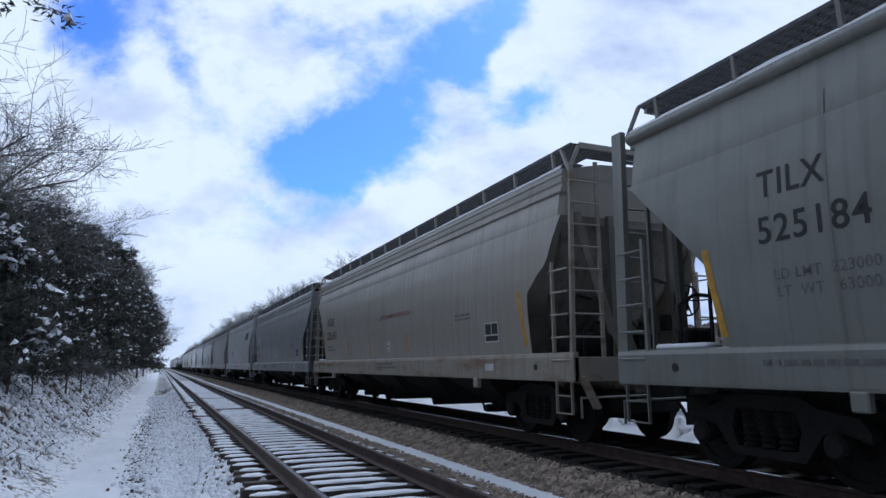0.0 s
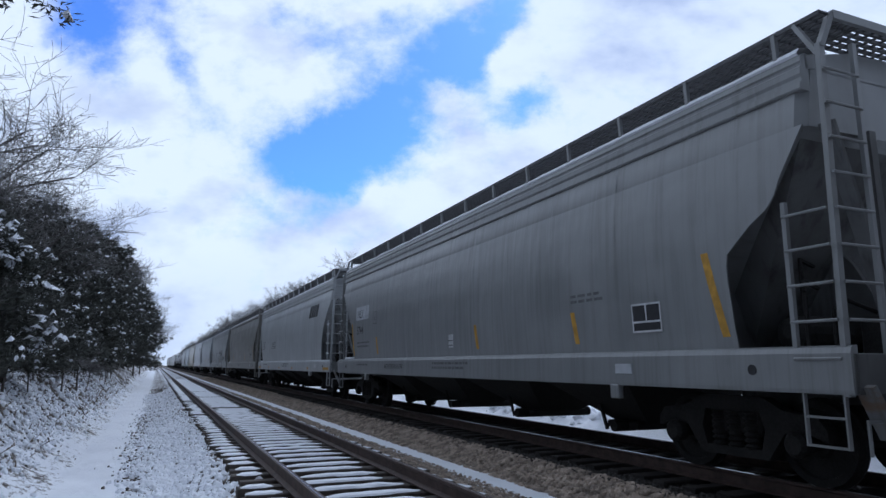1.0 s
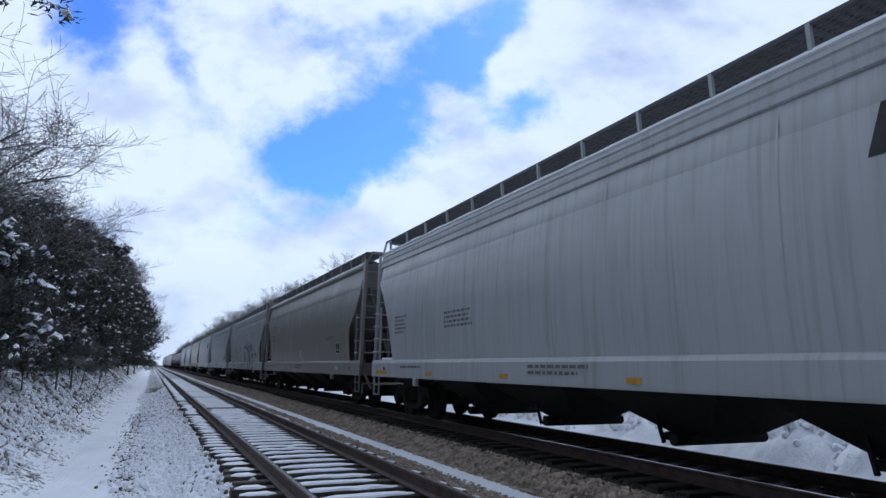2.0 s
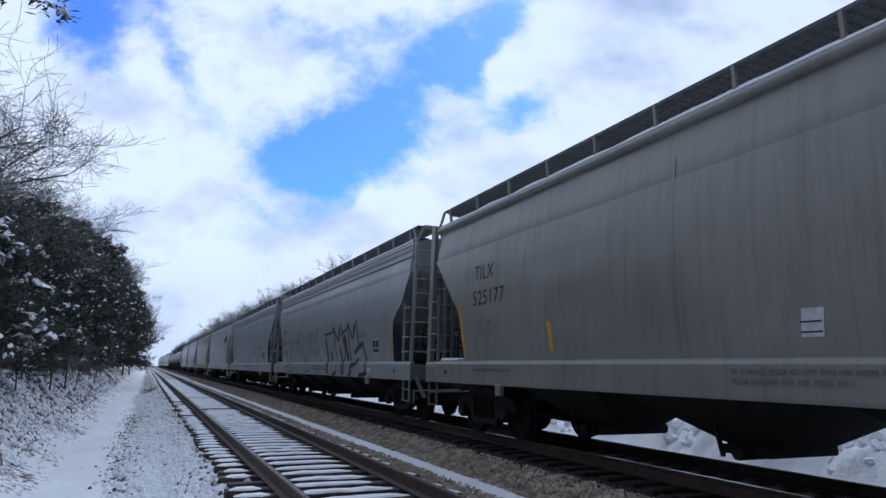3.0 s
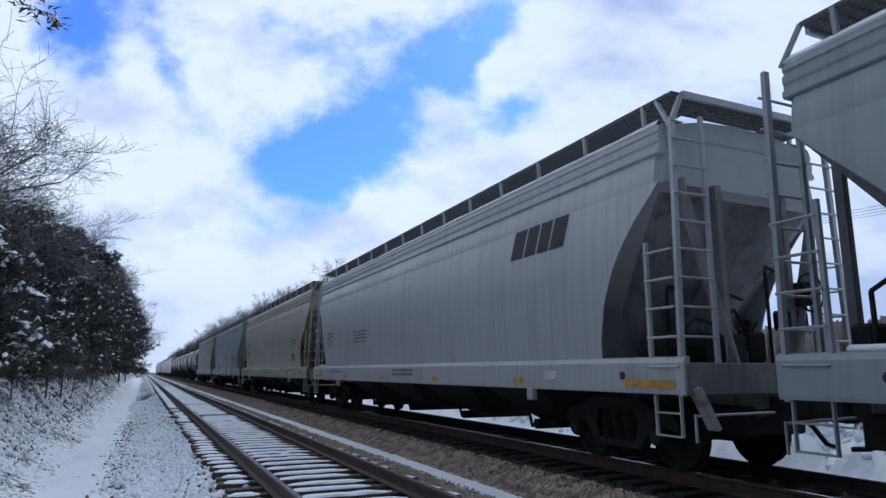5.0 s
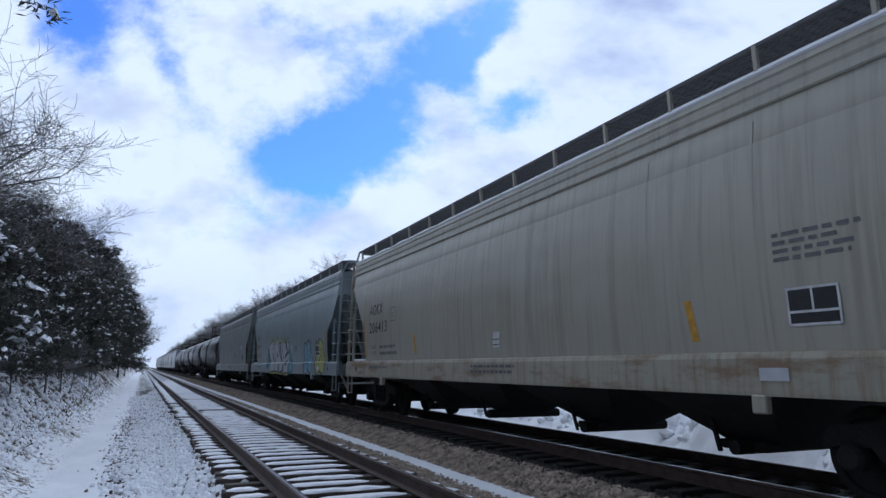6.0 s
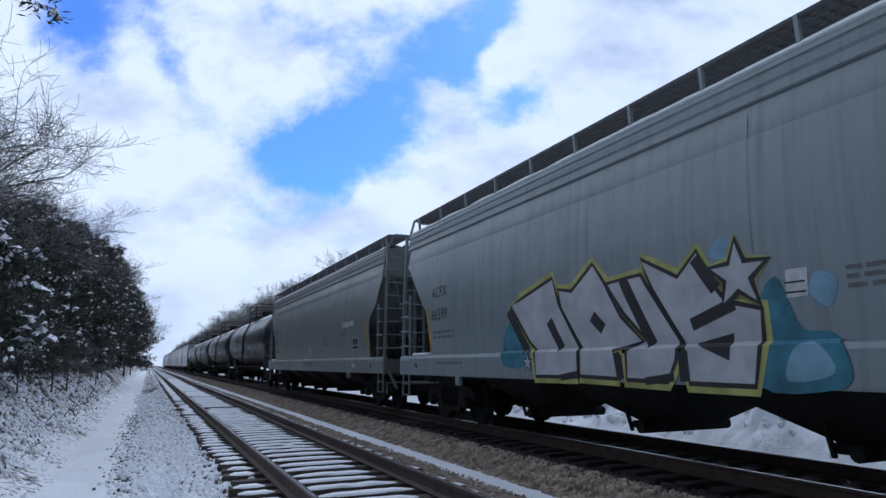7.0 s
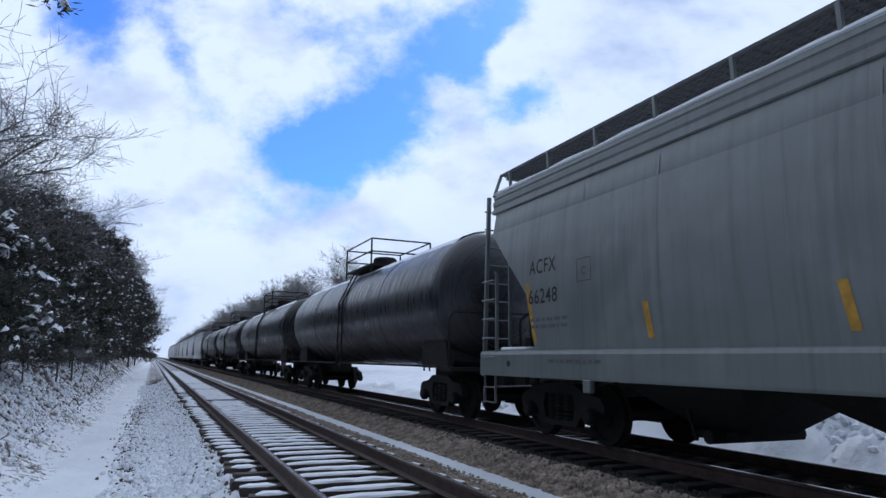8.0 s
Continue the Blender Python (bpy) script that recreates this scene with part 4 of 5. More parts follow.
def letter_box(car, y, z, w=0.36):
    bm = bmesh.new()
    t = 0.018
    for a in ((-w / 2, w / 2, w / 2 - t, w / 2), (-w / 2, w / 2, -w / 2, -w / 2 + t), (-w / 2, -w / 2 + t, -w / 2, w / 2), (w / 2 - t, w / 2, -w / 2, w / 2)):
        rect(bm, -y + a[0], -y + a[1], z + a[2], z + a[3])
    on_side("panel_outline", bm, MAT["grey_letter"], car, 0.011, "thin painted square")
    words(car, "C", y + 0.06, z - 0.08, 0.13, "grey_letter")


def notice(car, y, z):
    """A small white notice with two dark lines."""
    bm = bmesh.new()
    rect(bm, -y - 0.12, -y + 0.12, z - 0.14, z + 0.14, 0.1)
    sheet = on_side("notice", bm, MAT["white"], car, 0.012, "small white stencilled notice")
    bm = bmesh.new()
    for d in (-0.10, 0.0):
        rect(bm, -y - 0.12, -y + 0.11, z + d, z + d + 0.018, 0.1)
    on_side("notice_line", bm, MAT["black"], sheet, 0.015)


def sill_plate(car, y, w=0.30, h=0.14, mat="white"):
    bm = bmesh.new()
    box(bm, -1.618, -1.603, y - w / 2, y + w / 2, 1.24 - h / 2, 1.24 + h / 2)
    part("sill_plate", bm, MAT[mat], car, "small plate riveted to the sill")


def sill_hole(car, y):
    bm = bmesh.new()
    lathe(bm, ((0.055, -1.612), (0.055, -1.600)), 14, (0, y, 1.24))
    part("lift_hole", bm, MAT["black"], car, "dark round lifting hole in the sill")


def smooth_line(points, closed=False, steps=6):
    pts = [Vector(p) for p in points]
    n = len(pts)
    out = []
    for k in range(n if closed else n - 1):
        p0, p1, p2, p3 = [pts[j % n] if closed else pts[max(0, min(n - 1, j))] for j in (k - 1, k, k + 1, k + 2)]
        for i in range(steps):
            t = i / steps
            out.append(0.5 * (2 * p1 + (p2 - p0) * t + (2 * p0 - 5 * p1 + 4 * p2 - p3) * t * t + (3 * p1 - p0 - 3 * p2 + p3) * t ** 3))
    if not closed:
        out.append(pts[-1])
    return out


def stroke(bm, points, w, closed=False, steps=6):
    line = smooth_line(points, closed, steps) if steps > 1 else [Vector(p) for p in points]
    n = len(line)
    left, right = [], []
    for k, p in enumerate(line):
        a = line[(k - 1) % n] if closed or k else p
        b = line[(k + 1) % n] if closed or k < n - 1 else p
        d = (b - a)
        d = d.normalized() if d.length > 1e-6 else Vector((1, 0))
        side = Vector((-d.y, d.x)) * w / 2
        left.append(bm.verts.new((*(p + side), 0)))
        right.append(bm.verts.new((*(p - side), 0)))
    for k in range(n if closed else n - 1):
        j = (k + 1) % n
        bm.faces.new((left[k], left[j], right[j], right[k]))


def blot(bm, points, closed_steps=5):
    line = smooth_line(points, True, closed_steps) if closed_steps > 1 else [Vector(p) for p in points]
    f = bm.faces.new([bm.verts.new((*p, 0)) for p in line])
    bmesh.ops.triangulate(bm, faces=[f])


def placed(points, u, v, sx, sy):
    return [(u + x * sx, v + y * sy) for x, y in points]


# a star in a unit square
STAR = tuple((0.5 + (0.5 if k % 2 == 0 else 0.2) * math.sin(k * math.pi / 5), 0.5 + (0.5 if k % 2 == 0 else 0.2) * math.cos(k * math.pi / 5)) for k in range(10))


def spray_lines(car, shapes, w, mat, proud, closed=True, steps=6, label="black spray-painted outline"):
    for points in shapes:
        bm = bmesh.new()
        stroke(bm, points, w, closed, steps)
        on_side("graffiti_line", bm, MAT[mat], car, proud, label)


def spray_fill(car, shapes, mat, proud, steps, label):
    for points in shapes:
        bm = bmesh.new()
        blot(bm, points, steps)
        on_side("graffiti_fill", bm, MAT[mat], car, proud, label)


LOOPS = (
    (0.035, ((0.45, 1.34), (0.10, 1.32), (0.0, 0.82), (0.25, 0.22), (0.60, 0.0), (0.90, 0.12), (0.85, 0.62))),
    (0.035, ((0.90, 0.80), (0.66, 1.10), (0.90, 1.42), (1.25, 1.32), (1.35, 0.92), (1.10, 0.75), (0.88, 0.92), (0.98, 1.12), (1.12, 1.0))),
    (0.035, ((1.35, 0.0), (1.25, 0.42), (1.05, 0.66))),
    (0.05, ((0.35, 0.68), (0.65, 0.36))),
    (0.05, ((0.35, 0.42), (0.65, 0.66))),
    (0.035, ((1.25, 1.32), (1.50, 1.42), (1.90, 0.62))),
    (0.035, ((1.60, 1.22), (1.80, 1.42), (2.05, 1.22), (2.40, 0.52))),
    (0.04, ((2.00, 1.22), (2.05, 1.52), (2.45, 1.22), (2.60, 1.67), (2.85, 1.32), (2.90, 0.82))),
    (0.035, ((2.70, 0.82), (2.48, 0.42), (2.62, 0.06), (3.05, 0.0), (3.25, 0.48), (2.98, 0.82), (2.75, 0.70))),
    (0.035, ((0.90, 0.02), (1.60, 0.07), (2.00, 0.22), (2.50, 0.12))),
)
# tall block letters: width of the stroke, then u and height along it
BLOCKS = (
    (0.19, ((0.95, 2.30), (1.30, 1.53), (1.32, 1.07))),
    (0.08, ((0.69, 2.45), (1.80, 2.50), (1.78, 2.69))),
    (0.08, ((1.86, 2.69), (2.48, 1.55), (2.45, 1.07))),
    (0.15, ((1.65, 1.85), (1.90, 1.50))),
    (0.09, ((1.86, 2.68), (2.68, 2.17), (2.88, 2.73), (3.50, 1.62), (3.05, 1.50), (3.20, 1.07))),
    (0.13, ((2.66, 2.65), (2.70, 2.22))),
    (0.15, ((2.80, 1.95), (3.12, 1.56))),
    (0.19, ((3.32, 1.48), (3.36, 1.07))),
    (0.09, ((2.95, 2.35), (3.21, 2.45), (3.60, 2.52), (3.62, 2.73))),
    (0.24, ((3.35, 2.32), (3.86, 1.50))),
    (0.10, ((3.66, 2.70), (4.05, 2.42), (4.38, 2.19), (4.61, 2.74), (4.98, 1.95))),
    (0.16, ((4.44, 2.65), (4.42, 2.25))),
    (0.09, ((3.72, 2.60), (4.15, 1.50))),
    (0.16, ((5.38, 2.02), (4.98, 1.92), (4.50, 1.74))),
    (0.11, ((5.36, 2.03), (5.74, 1.45), (5.70, 1.35), (5.85, 1.11))),
    (0.16, ((4.92, 1.55), (4.55, 1.42), (4.16, 1.34))),
    (0.09, ((4.16, 1.34), (4.08, 1.20), (4.32, 1.20))),
    (0.12, ((5.10, 1.07), (5.80, 1.14))),
    (0.11, ((3.95, 1.06), (4.25, 1.12))),
    (0.10, ((2.00, 1.06), (2.45, 1.11))),
)


def black_graffiti(car):
    """Two words of thin looping letters, then tall block letters with heavy shadows."""
    for u, wide, high in ((-6.15, 0.93, 0.93), (-2.95, 0.93, 1.02)):
        for w, pts in LOOPS:
            spray_lines(car, [placed(pts, u, 1.08, wide, high)], w, "black", 0.012, False)
    for w, pts in BLOCKS:
        spray_lines(car, [pts], w, "black", 0.013, False, 2)


BUBBLE = ((0.18, 0.0), (0.05, 0.3), (0.0, 0.65), (0.10, 0.95), (0.28, 0.86), (0.45, 1.0), (0.70, 0.9), (0.85, 0.55), (1.0, 0.33), (0.92, 0.02), (0.62, 0.06), (0.5, 0.16), (0.42, 0.0))
LETTERS = (
    ((-3.68, 2.28), (-3.30, 2.38), (-2.35, 2.62), (-2.20, 2.20), (-1.74, 1.50), (-1.76, 1.08), (-2.90, 1.07), (-2.95, 1.50), (-3.12, 1.62)),
    ((-2.20, 2.42), (-1.85, 2.36), (-1.30, 2.70), (-1.05, 2.40), (-0.75, 1.90), (-0.36, 1.55), (-0.92, 1.45), (-0.85, 1.07), (-1.70, 1.09), (-1.70, 1.50), (-2.15, 2.12)),
    ((-1.00, 2.38), (-0.30, 2.42), (0.30, 1.55), (0.25, 1.30), (0.10, 1.05), (-0.66, 1.06), (-0.66, 1.45), (-0.30, 1.58), (-0.70, 1.95)),
    ((-0.28, 2.62), (0.35, 2.31), (0.68, 2.58), (0.85, 2.20), (1.05, 1.95), (1.50, 1.84), (1.47, 1.50), (1.37, 1.03), (0.45, 1.04), (0.40, 1.40), (0.32, 1.55), (-0.10, 2.20)),
)
SHADOWS = ((0.20, ((-3.76, 2.20), (-3.22, 1.48))), (0.18, ((-2.50, 1.95), (-2.20, 1.50))), (0.18, ((-1.38, 1.95), (-1.15, 1.75))), (0.18, ((-0.66, 2.40), (-0.18, 1.50))),
           (0.17, ((0.64, 2.50), (0.92, 2.10))), (0.15, ((0.50, 1.72), (1.15, 1.92))), (0.16, ((0.36, 1.42), (0.38, 1.06))), (0.14, ((-0.86, 1.42), (-0.78, 1.07))),
           (0.10, ((-2.20, 1.06), (-1.75, 1.12))), (0.10, ((-0.30, 1.05), (0.20, 1.11))))


def colour_graffiti(car):
    spray_fill(car, [((1.40, 1.04), (1.45, 1.85), (1.70, 2.15), (1.85, 1.80), (1.95, 1.60), (2.25, 1.55), (2.40, 1.30), (2.30, 1.04)),
                     ((-4.00, 1.25), (-4.00, 1.75), (-3.60, 2.00), (-3.10, 1.30))], "teal", 0.010, 4, "teal spray-painted cloud")
    spray_fill(car, [((2.05, 1.95), (2.15, 2.15), (2.35, 2.05), (2.25, 1.80)), ((1.75, 1.10), (1.85, 1.42), (2.10, 1.46), (2.25, 1.18)), ((0.85, 2.52), (1.05, 2.68), (1.25, 2.55), (1.05, 2.42))],
               "sky_spray", 0.0106, 4, "pale blue spray-painted mist")
    star = placed(STAR, 0.86, 1.86, 0.74, 0.72)
    spray_lines(car, list(LETTERS) + [star], 0.22, "lemon", 0.0112, True, 1, "yellow-green spray-painted halo")
    spray_fill(car, LETTERS, "silver", 0.0124, 1, "pale grey spray-painted letter")
    spray_lines(car, LETTERS, 0.06, "black", 0.0140, True, 1)
    for w, pts in SHADOWS:
        spray_lines(car, [pts], w, "black", 0.0136, False, 1)
    spray_fill(car, [((0.55, 1.50), (1.10, 1.60), (1.05, 1.30))], "black", 0.0136, 1, "heavy black spray-painted shadow")
    spray_lines(car, [placed(STAR, 0.82, 1.82, 0.84, 0.80)], 0.10, "black", 0.0146, True, 1)
    spray_fill(car, [star], "silver", 0.0152, 1, "pale grey spray-painted star")
    small = placed(STAR, -3.32, 1.12, 0.34, 0.34)
    spray_fill(car, [small], "silver", 0.0152, 1, "pale grey spray-painted star")
    spray_lines(car, [small], 0.03, "black", 0.0158, True, 1)
    for u, wide, mat in ((4.45, 1.5, "sky_spray"), (6.35, 1.4, "lemon")):
        shape = placed(BUBBLE, u, 1.06, wide, 1.22)
        spray_lines(car, [placed(BUBBLE, u - 0.10, 1.07, wide, 1.22)], 0.10, "grey_letter", 0.0106, True, 4, "soft grey spray-painted shadow")
        spray_fill(car, [shape], mat, 0.0114, 4, "soft coloured spray-painted bubble")
        spray_lines(car, [shape], 0.04, "black", 0.013, True)
        spray_lines(car, [placed(((0.30, 0.85), (0.38, 0.6), (0.62, 0.5), (0.70, 0.66), (0.58, 0.72)), u, 1.06, wide, 1.22), placed(((0.25, 0.36), (0.34, 0.46), (0.36, 0.34), (0.26, 0.3)), u, 1.06, wide, 1.22),
                          placed(((0.5, 0.16), (0.52, 0.32)), u, 1.06, wide, 1.22)], 0.035, "black", 0.013, False)


def slanted_mark(car, y, z):
    """A dark slanted emblem in four blocks, drawn as plain shapes."""
    for u0, u1 in ((0.0, 0.40), (0.45, 0.80), (0.85, 1.18), (1.23, 1.62)):
        bm = bmesh.new()
        rect(bm, -y + u0, -y + u1, z, z + 0.50, 0.28)
        on_side("emblem_block", bm, MAT["black"], car, 0.011, "black slanted block of a painted emblem")


MARKS = (("TILX", "525184"), ("AOKX", "206542"), ("IVLX", "5744"), None, ("TILX", "525177"), ("ACFX", "67770"), ("ACFX", "66243"), None, ("AOKX", "206413"), ("ACFX", "66599"), ("ACFX", "66248"))
# where the mark starts, and the tape bars, along each car
START = (6.80, 7.02, 6.95, 0, 6.90, 7.24, 7.20, 0, 7.00, 7.24, 7.46)
TAPES = ((3.4,), (3.97, 1.44, -1.88), (4.90, -1.6, -5.0), (), (4.2, -3.2), (4.47, -1.95, -5.24), (1.70, -1.72, -5.0), (), (3.6, -5.06), (1.80, -1.18), (4.55, 1.86, -2.0))
for k, mark in enumerate(MARKS):
    car = TRAIN[k]
    for y in (-8.2, 8.2):
        sill_hole(car, y)
    lines(car, 6.9, 1.27, 1.6, 1, 0.05, "grey_letter", 30 + k)
    lines(car, 0.67, 1.30, 1.9, 2, 0.05, "grey_letter", 50 + k)
    sill_plate(car, -6.9 + (k % 3) * 0.4, 0.34, 0.13, "white" if k % 2 else "silver")
    if mark:
        tube_style = mark[0] == "TILX"
        z = 3.04 if tube_style else 2.74
        size = 0.30 if mark[0] in ("TILX", "AOKX") else 0.25
        spread = 1.20 if mark[0] == "AOKX" else 1.0
        words(car, mark[0], START[k], z, size, "black", 0.86)
        words(car, mark[1], START[k] + 0.04, z - 0.50, size, "black", 0.94 * spread)
        if tube_style:
            words(car, "LD LMT  223000" if k == 0 else "LD LMT", 6.68, 2.14, 0.115, "grey_letter")
            words(car, "LT  WT   63000" if k == 0 else "LT  WT", 6.66, 1.96, 0.115, "grey_letter")
        elif k == 8:
            words(car, "LD LMT", 6.93, 1.80, 0.10, "grey_letter")
            words(car, "LT WT", 6.90, 1.63, 0.10, "grey_letter")
            lines(car, 6.20, 1.80, 1.6, 1, 0.075, "grey_letter", k)
            lines(car, 6.20, 1.63, 1.6, 1, 0.075, "grey_letter", k + 3)
        else:
            lines(car, START[k], 1.94, 1.3, 2, 0.055, "grey_letter", k)
        tape(car, 7.36 if k else 7.42, 1.58, 2.60, 0.10, 0.17)
        tape(car, -7.86, 1.60, 2.58, 0.11, 0.22)
        for y in TAPES[k]:
            tape(car, y, 1.60, 2.08, 0.11, 0.16)
        placard(car, -6.58, 1.90, 0.56, 0.38)
        lines(car, -6.2 if k == 8 else -4.9, 2.62 if k == 8 else 2.30, 1.0, 4 if k == 8 else 2, 0.042, "grey_letter", 70 + k)
        notice(car, -0.30 if k != 9 else -1.92, 1.80 if k != 9 else 2.06)
        if k == 10:
            bm = bmesh.new()
            rect(bm, 5.15, 6.40, 2.46, 2.62)
            on_side("patch", bm, MAT["silver"], car, 0.009, "pale rectangular paint patch")
        if k in (6, 9, 10):
            lines(car, -2.45, 2.12, 0.95, 3, 0.042, "grey_letter", 80 + k)
        if k in (0, 1, 2, 8, 10, 6):
            letter_box(car, 5.10 if k in (0, 1, 2, 8) else 5.92, 2.66)
    else:
        slanted_mark(car, -5.30, 3.22)
        lines(car, 7.4, 2.55, 0.9, 5, 0.05, "grey_letter", 90 + k)
        lines(car, 4.2, 2.45, 1.6, 4, 0.05, "grey_letter", 95 + k)
        for y in (-8.7, -5.5, -2.0, 1.5, 5.0, 8.45):
            sill_tape(car, y, 0.9 if abs(y) > 8 else 0.3)
    if k == 1:
        words(car, "DO NOT HAMMER ON SIDES OF CAR", 0.41, 2.57, 0.125, "red_letter", 0.80)
    if k == 2:
        words(car, "ACF CENTER FLOW", 4.14, 1.19, 0.13, "black", 0.86)
# white patch behind one reporting mark
bm = bmesh.new()
rect(bm, -7.10, -5.75, 2.68, 3.10)
on_side("patch", bm, MAT["silver"], TRAIN[2], 0.009, "pale rectangular paint patch")
black_graffiti(TRAIN[5])
colour_graffiti(TRAIN[9])

# ---- ties, ballast and lineside ----
def tie_mesh(name, seed, mat="tie"):
    rnd = random.Random(seed)
    bm = bmesh.new()
    box(bm, -1.30, 1.30, -0.115, 0.115, -0.36, -0.19, 0.012)
    for v in bm.verts:
        v.co += Vector((rnd.uniform(-0.02, 0.02), rnd.uniform(-0.01, 0.01), rnd.uniform(-0.006, 0.006)))
    return mesh_of(name, bm, MAT[mat])


def snow_cap(x0, x1, seed):
    """A soft, ragged pad of snow on a tie between two x."""
    bm = bmesh.new()
    n = max(4, round((x1 - x0) / 0.10))
    rows = []
    for k in range(n + 1):
        x = x0 + (x1 - x0) * k / n
        end = min(1.0, 5.0 * min(k, n - k) / n + 0.15)
        w = (0.100 + 0.028 * noise.noise((x * 4.0, seed * 3.1, 0))) * end ** 0.5
        off = 0.022 * noise.noise((x * 2.5, seed * 7.7, 5))
        h = (0.030 + 0.014 * noise.noise((x * 5, seed, 9))) * end
        rows.append([bm.verts.new((x, off + w * a, -0.192 + h * b)) for a, b in ((-1, 0), (-0.8, 0.75), (0, 1), (0.8, 0.75), (1, 0))])
    for r0, r1 in zip(rows, rows[1:]):
        for k in range(4):
            bm.faces.new((r0[k], r0[k + 1], r1[k + 1], r1[k]))
    bm.faces.new(rows[0])
    bm.faces.new(rows[-1][::-1])
    return mesh_of("snow_cap", bm, MAT["snow"], True)


def lay_ties():
    rnd = random.Random(3)
    wood = [tie_mesh("tie", k) for k in range(6)]
    caps = [(snow_cap(-0.62 + 0.05 * (k % 3), 0.62 - 0.07 * (k % 2), k), snow_cap(-1.30 + 0.04 * (k % 3), -0.88, k + 20), snow_cap(0.86, 1.30, k + 40)) for k in range(9)]
    y, n = -4.0, 0
    far = bmesh.new()
    far_snow = bmesh.new()
    while y < 320:
        if n < 150:
            tie = part("tie", wood[n % 6], None, track_1, at=pose(rnd.uniform(-0.04, 0.04), y, 0, 0, 0, rnd.uniform(-1.2, 1.2)))
            for j, me in enumerate(caps[rnd.randrange(9)]):
                if rnd.random() < 0.94:
                    part("snow_cap", me, None, tie, "snow lying on the tie", at=pose(0, rnd.uniform(-0.015, 0.015), 0, 0, 0, rnd.uniform(-0.8, 0.8)))
        else:
            box(far, -1.3, 1.3, y - 0.115, y + 0.115, -0.36, -0.19)
            box(far_snow, -0.62, 0.62, y - 0.105, y + 0.105, -0.192, -0.165)
            box(far_snow, -1.28, -0.86, y - 0.105, y + 0.105, -0.192, -0.165)
        y += rnd.choice((0.47, 0.49, 0.50, 0.52, 0.56))
        n += 1
    tagged(part("far_ties", far, MAT["tie"], track_1), kind="stuff")
    tagged(part("far_snow_caps", far_snow, MAT["snow"], track_1), kind="stuff")
    # ties under the train, in the colour that carries its shade
    dark = [tie_mesh("tie", k + 10, "oil_shade_tie") for k in range(6)]
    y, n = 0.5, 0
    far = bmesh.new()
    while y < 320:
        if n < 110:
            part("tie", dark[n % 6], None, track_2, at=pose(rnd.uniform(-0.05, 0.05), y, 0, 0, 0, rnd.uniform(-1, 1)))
        else:
            box(far, -1.3, 1.3, y - 0.115, y + 0.115, -0.36, -0.19)
        y += rnd.uniform(0.47, 0.53)
        n += 1
    tagged(part("far_ties", far, MAT["oil_shade_tie"], track_2), kind="stuff")


lay_ties()


def stones(name, label, areas, seed, mat="stone", ragged=0.0):
    """Broken stone strewn over the ground: x0, x1, y0, y1, count, smallest and largest half size."""
    rnd = np.random.RandomState(seed)
    p = (1 + 5 ** 0.5) / 2
    ico = np.array([(-1, p, 0), (1, p, 0), (-1, -p, 0), (1, -p, 0), (0, -1, p), (0, 1, p), (0, -1, -p), (0, 1, -p), (p, 0, -1), (p, 0, 1), (-p, 0, -1), (-p, 0, 1)]) / 1.9
    tri = np.array([(0, 11, 5), (0, 5, 1), (0, 1, 7), (0, 7, 10), (0, 10, 11), (1, 5, 9), (5, 11, 4), (11, 10, 2), (10, 7, 6), (7, 1, 8),
                    (3, 9, 4), (3, 4, 2), (3, 2, 6), (3, 6, 8), (3, 8, 9), (4, 9, 5), (2, 4, 11), (6, 2, 10), (8, 6, 7), (9, 8, 1)])
    verts, faces = [], []
    base = 0
    for x0, x1, y0, y1, count, small, large in areas:
        for _ in range(count):
            x, y = rnd.uniform(x0, x1) + rnd.normal(0, ragged), y0 + (y1 - y0) * rnd.uniform() ** 1.3
            size = rnd.uniform(small, large) * np.array((1, rnd.uniform(0.7, 1.2), rnd.uniform(0.55, 0.95)))
            q, _r = np.linalg.qr(rnd.normal(size=(3, 3)))
            pts = (ico * rnd.uniform(0.72, 1.2, (12, 1)) * size) @ q
            verts.append(pts + (x, y, ground_height(x, y) + small * 0.25))
            faces.append(tri + base)
            base += 12
    me = bpy.data.meshes.new(name)
    me.from_pydata(np.concatenate(verts).tolist(), [], np.concatenate(faces).tolist())
    me.materials.append(MAT[mat])
    return tagged(new(name, me), label, "gravel", kind="stuff")


stones("ballast", "brown-grey crushed stone ballast beside the main line", (
    (2.75, 3.55, 3, 14, 5200, 0.026, 0.055), (2.75, 3.6, 14, 36, 7000, 0.028, 0.05), (2.75, 3.7, 36, 90, 4000, 0.04, 0.07)), 4)
# stones under the train's edge, coloured for oil and for its shade
stones("oily_ballast", "ballast round the main line ties, darkened by oil and painted train shade", (
    (3.45, 4.25, 3, 14, 3500, 0.022, 0.045), (3.45, 4.2, 14, 40, 3000, 0.028, 0.05), (4.4, 5.8, 3, 14, 2500, 0.022, 0.045), (5.9, 6.9, 5, 30, 2500, 0.025, 0.05)), 14, "oil_shade")
stones("gravel", "grey gravel between the tracks, dusted with snow", (
    (0.85, 2.35, 3, 14, 4200, 0.014, 0.034), (0.85, 2.3, 14, 40, 4200, 0.02, 0.04), (-0.7, 0.7, 2, 14, 2600, 0.014, 0.03), (-1.75, -0.85, 2, 14, 900, 0.012, 0.028), (-1.7, -0.85, 14, 34, 500, 0.016, 0.03)), 9)


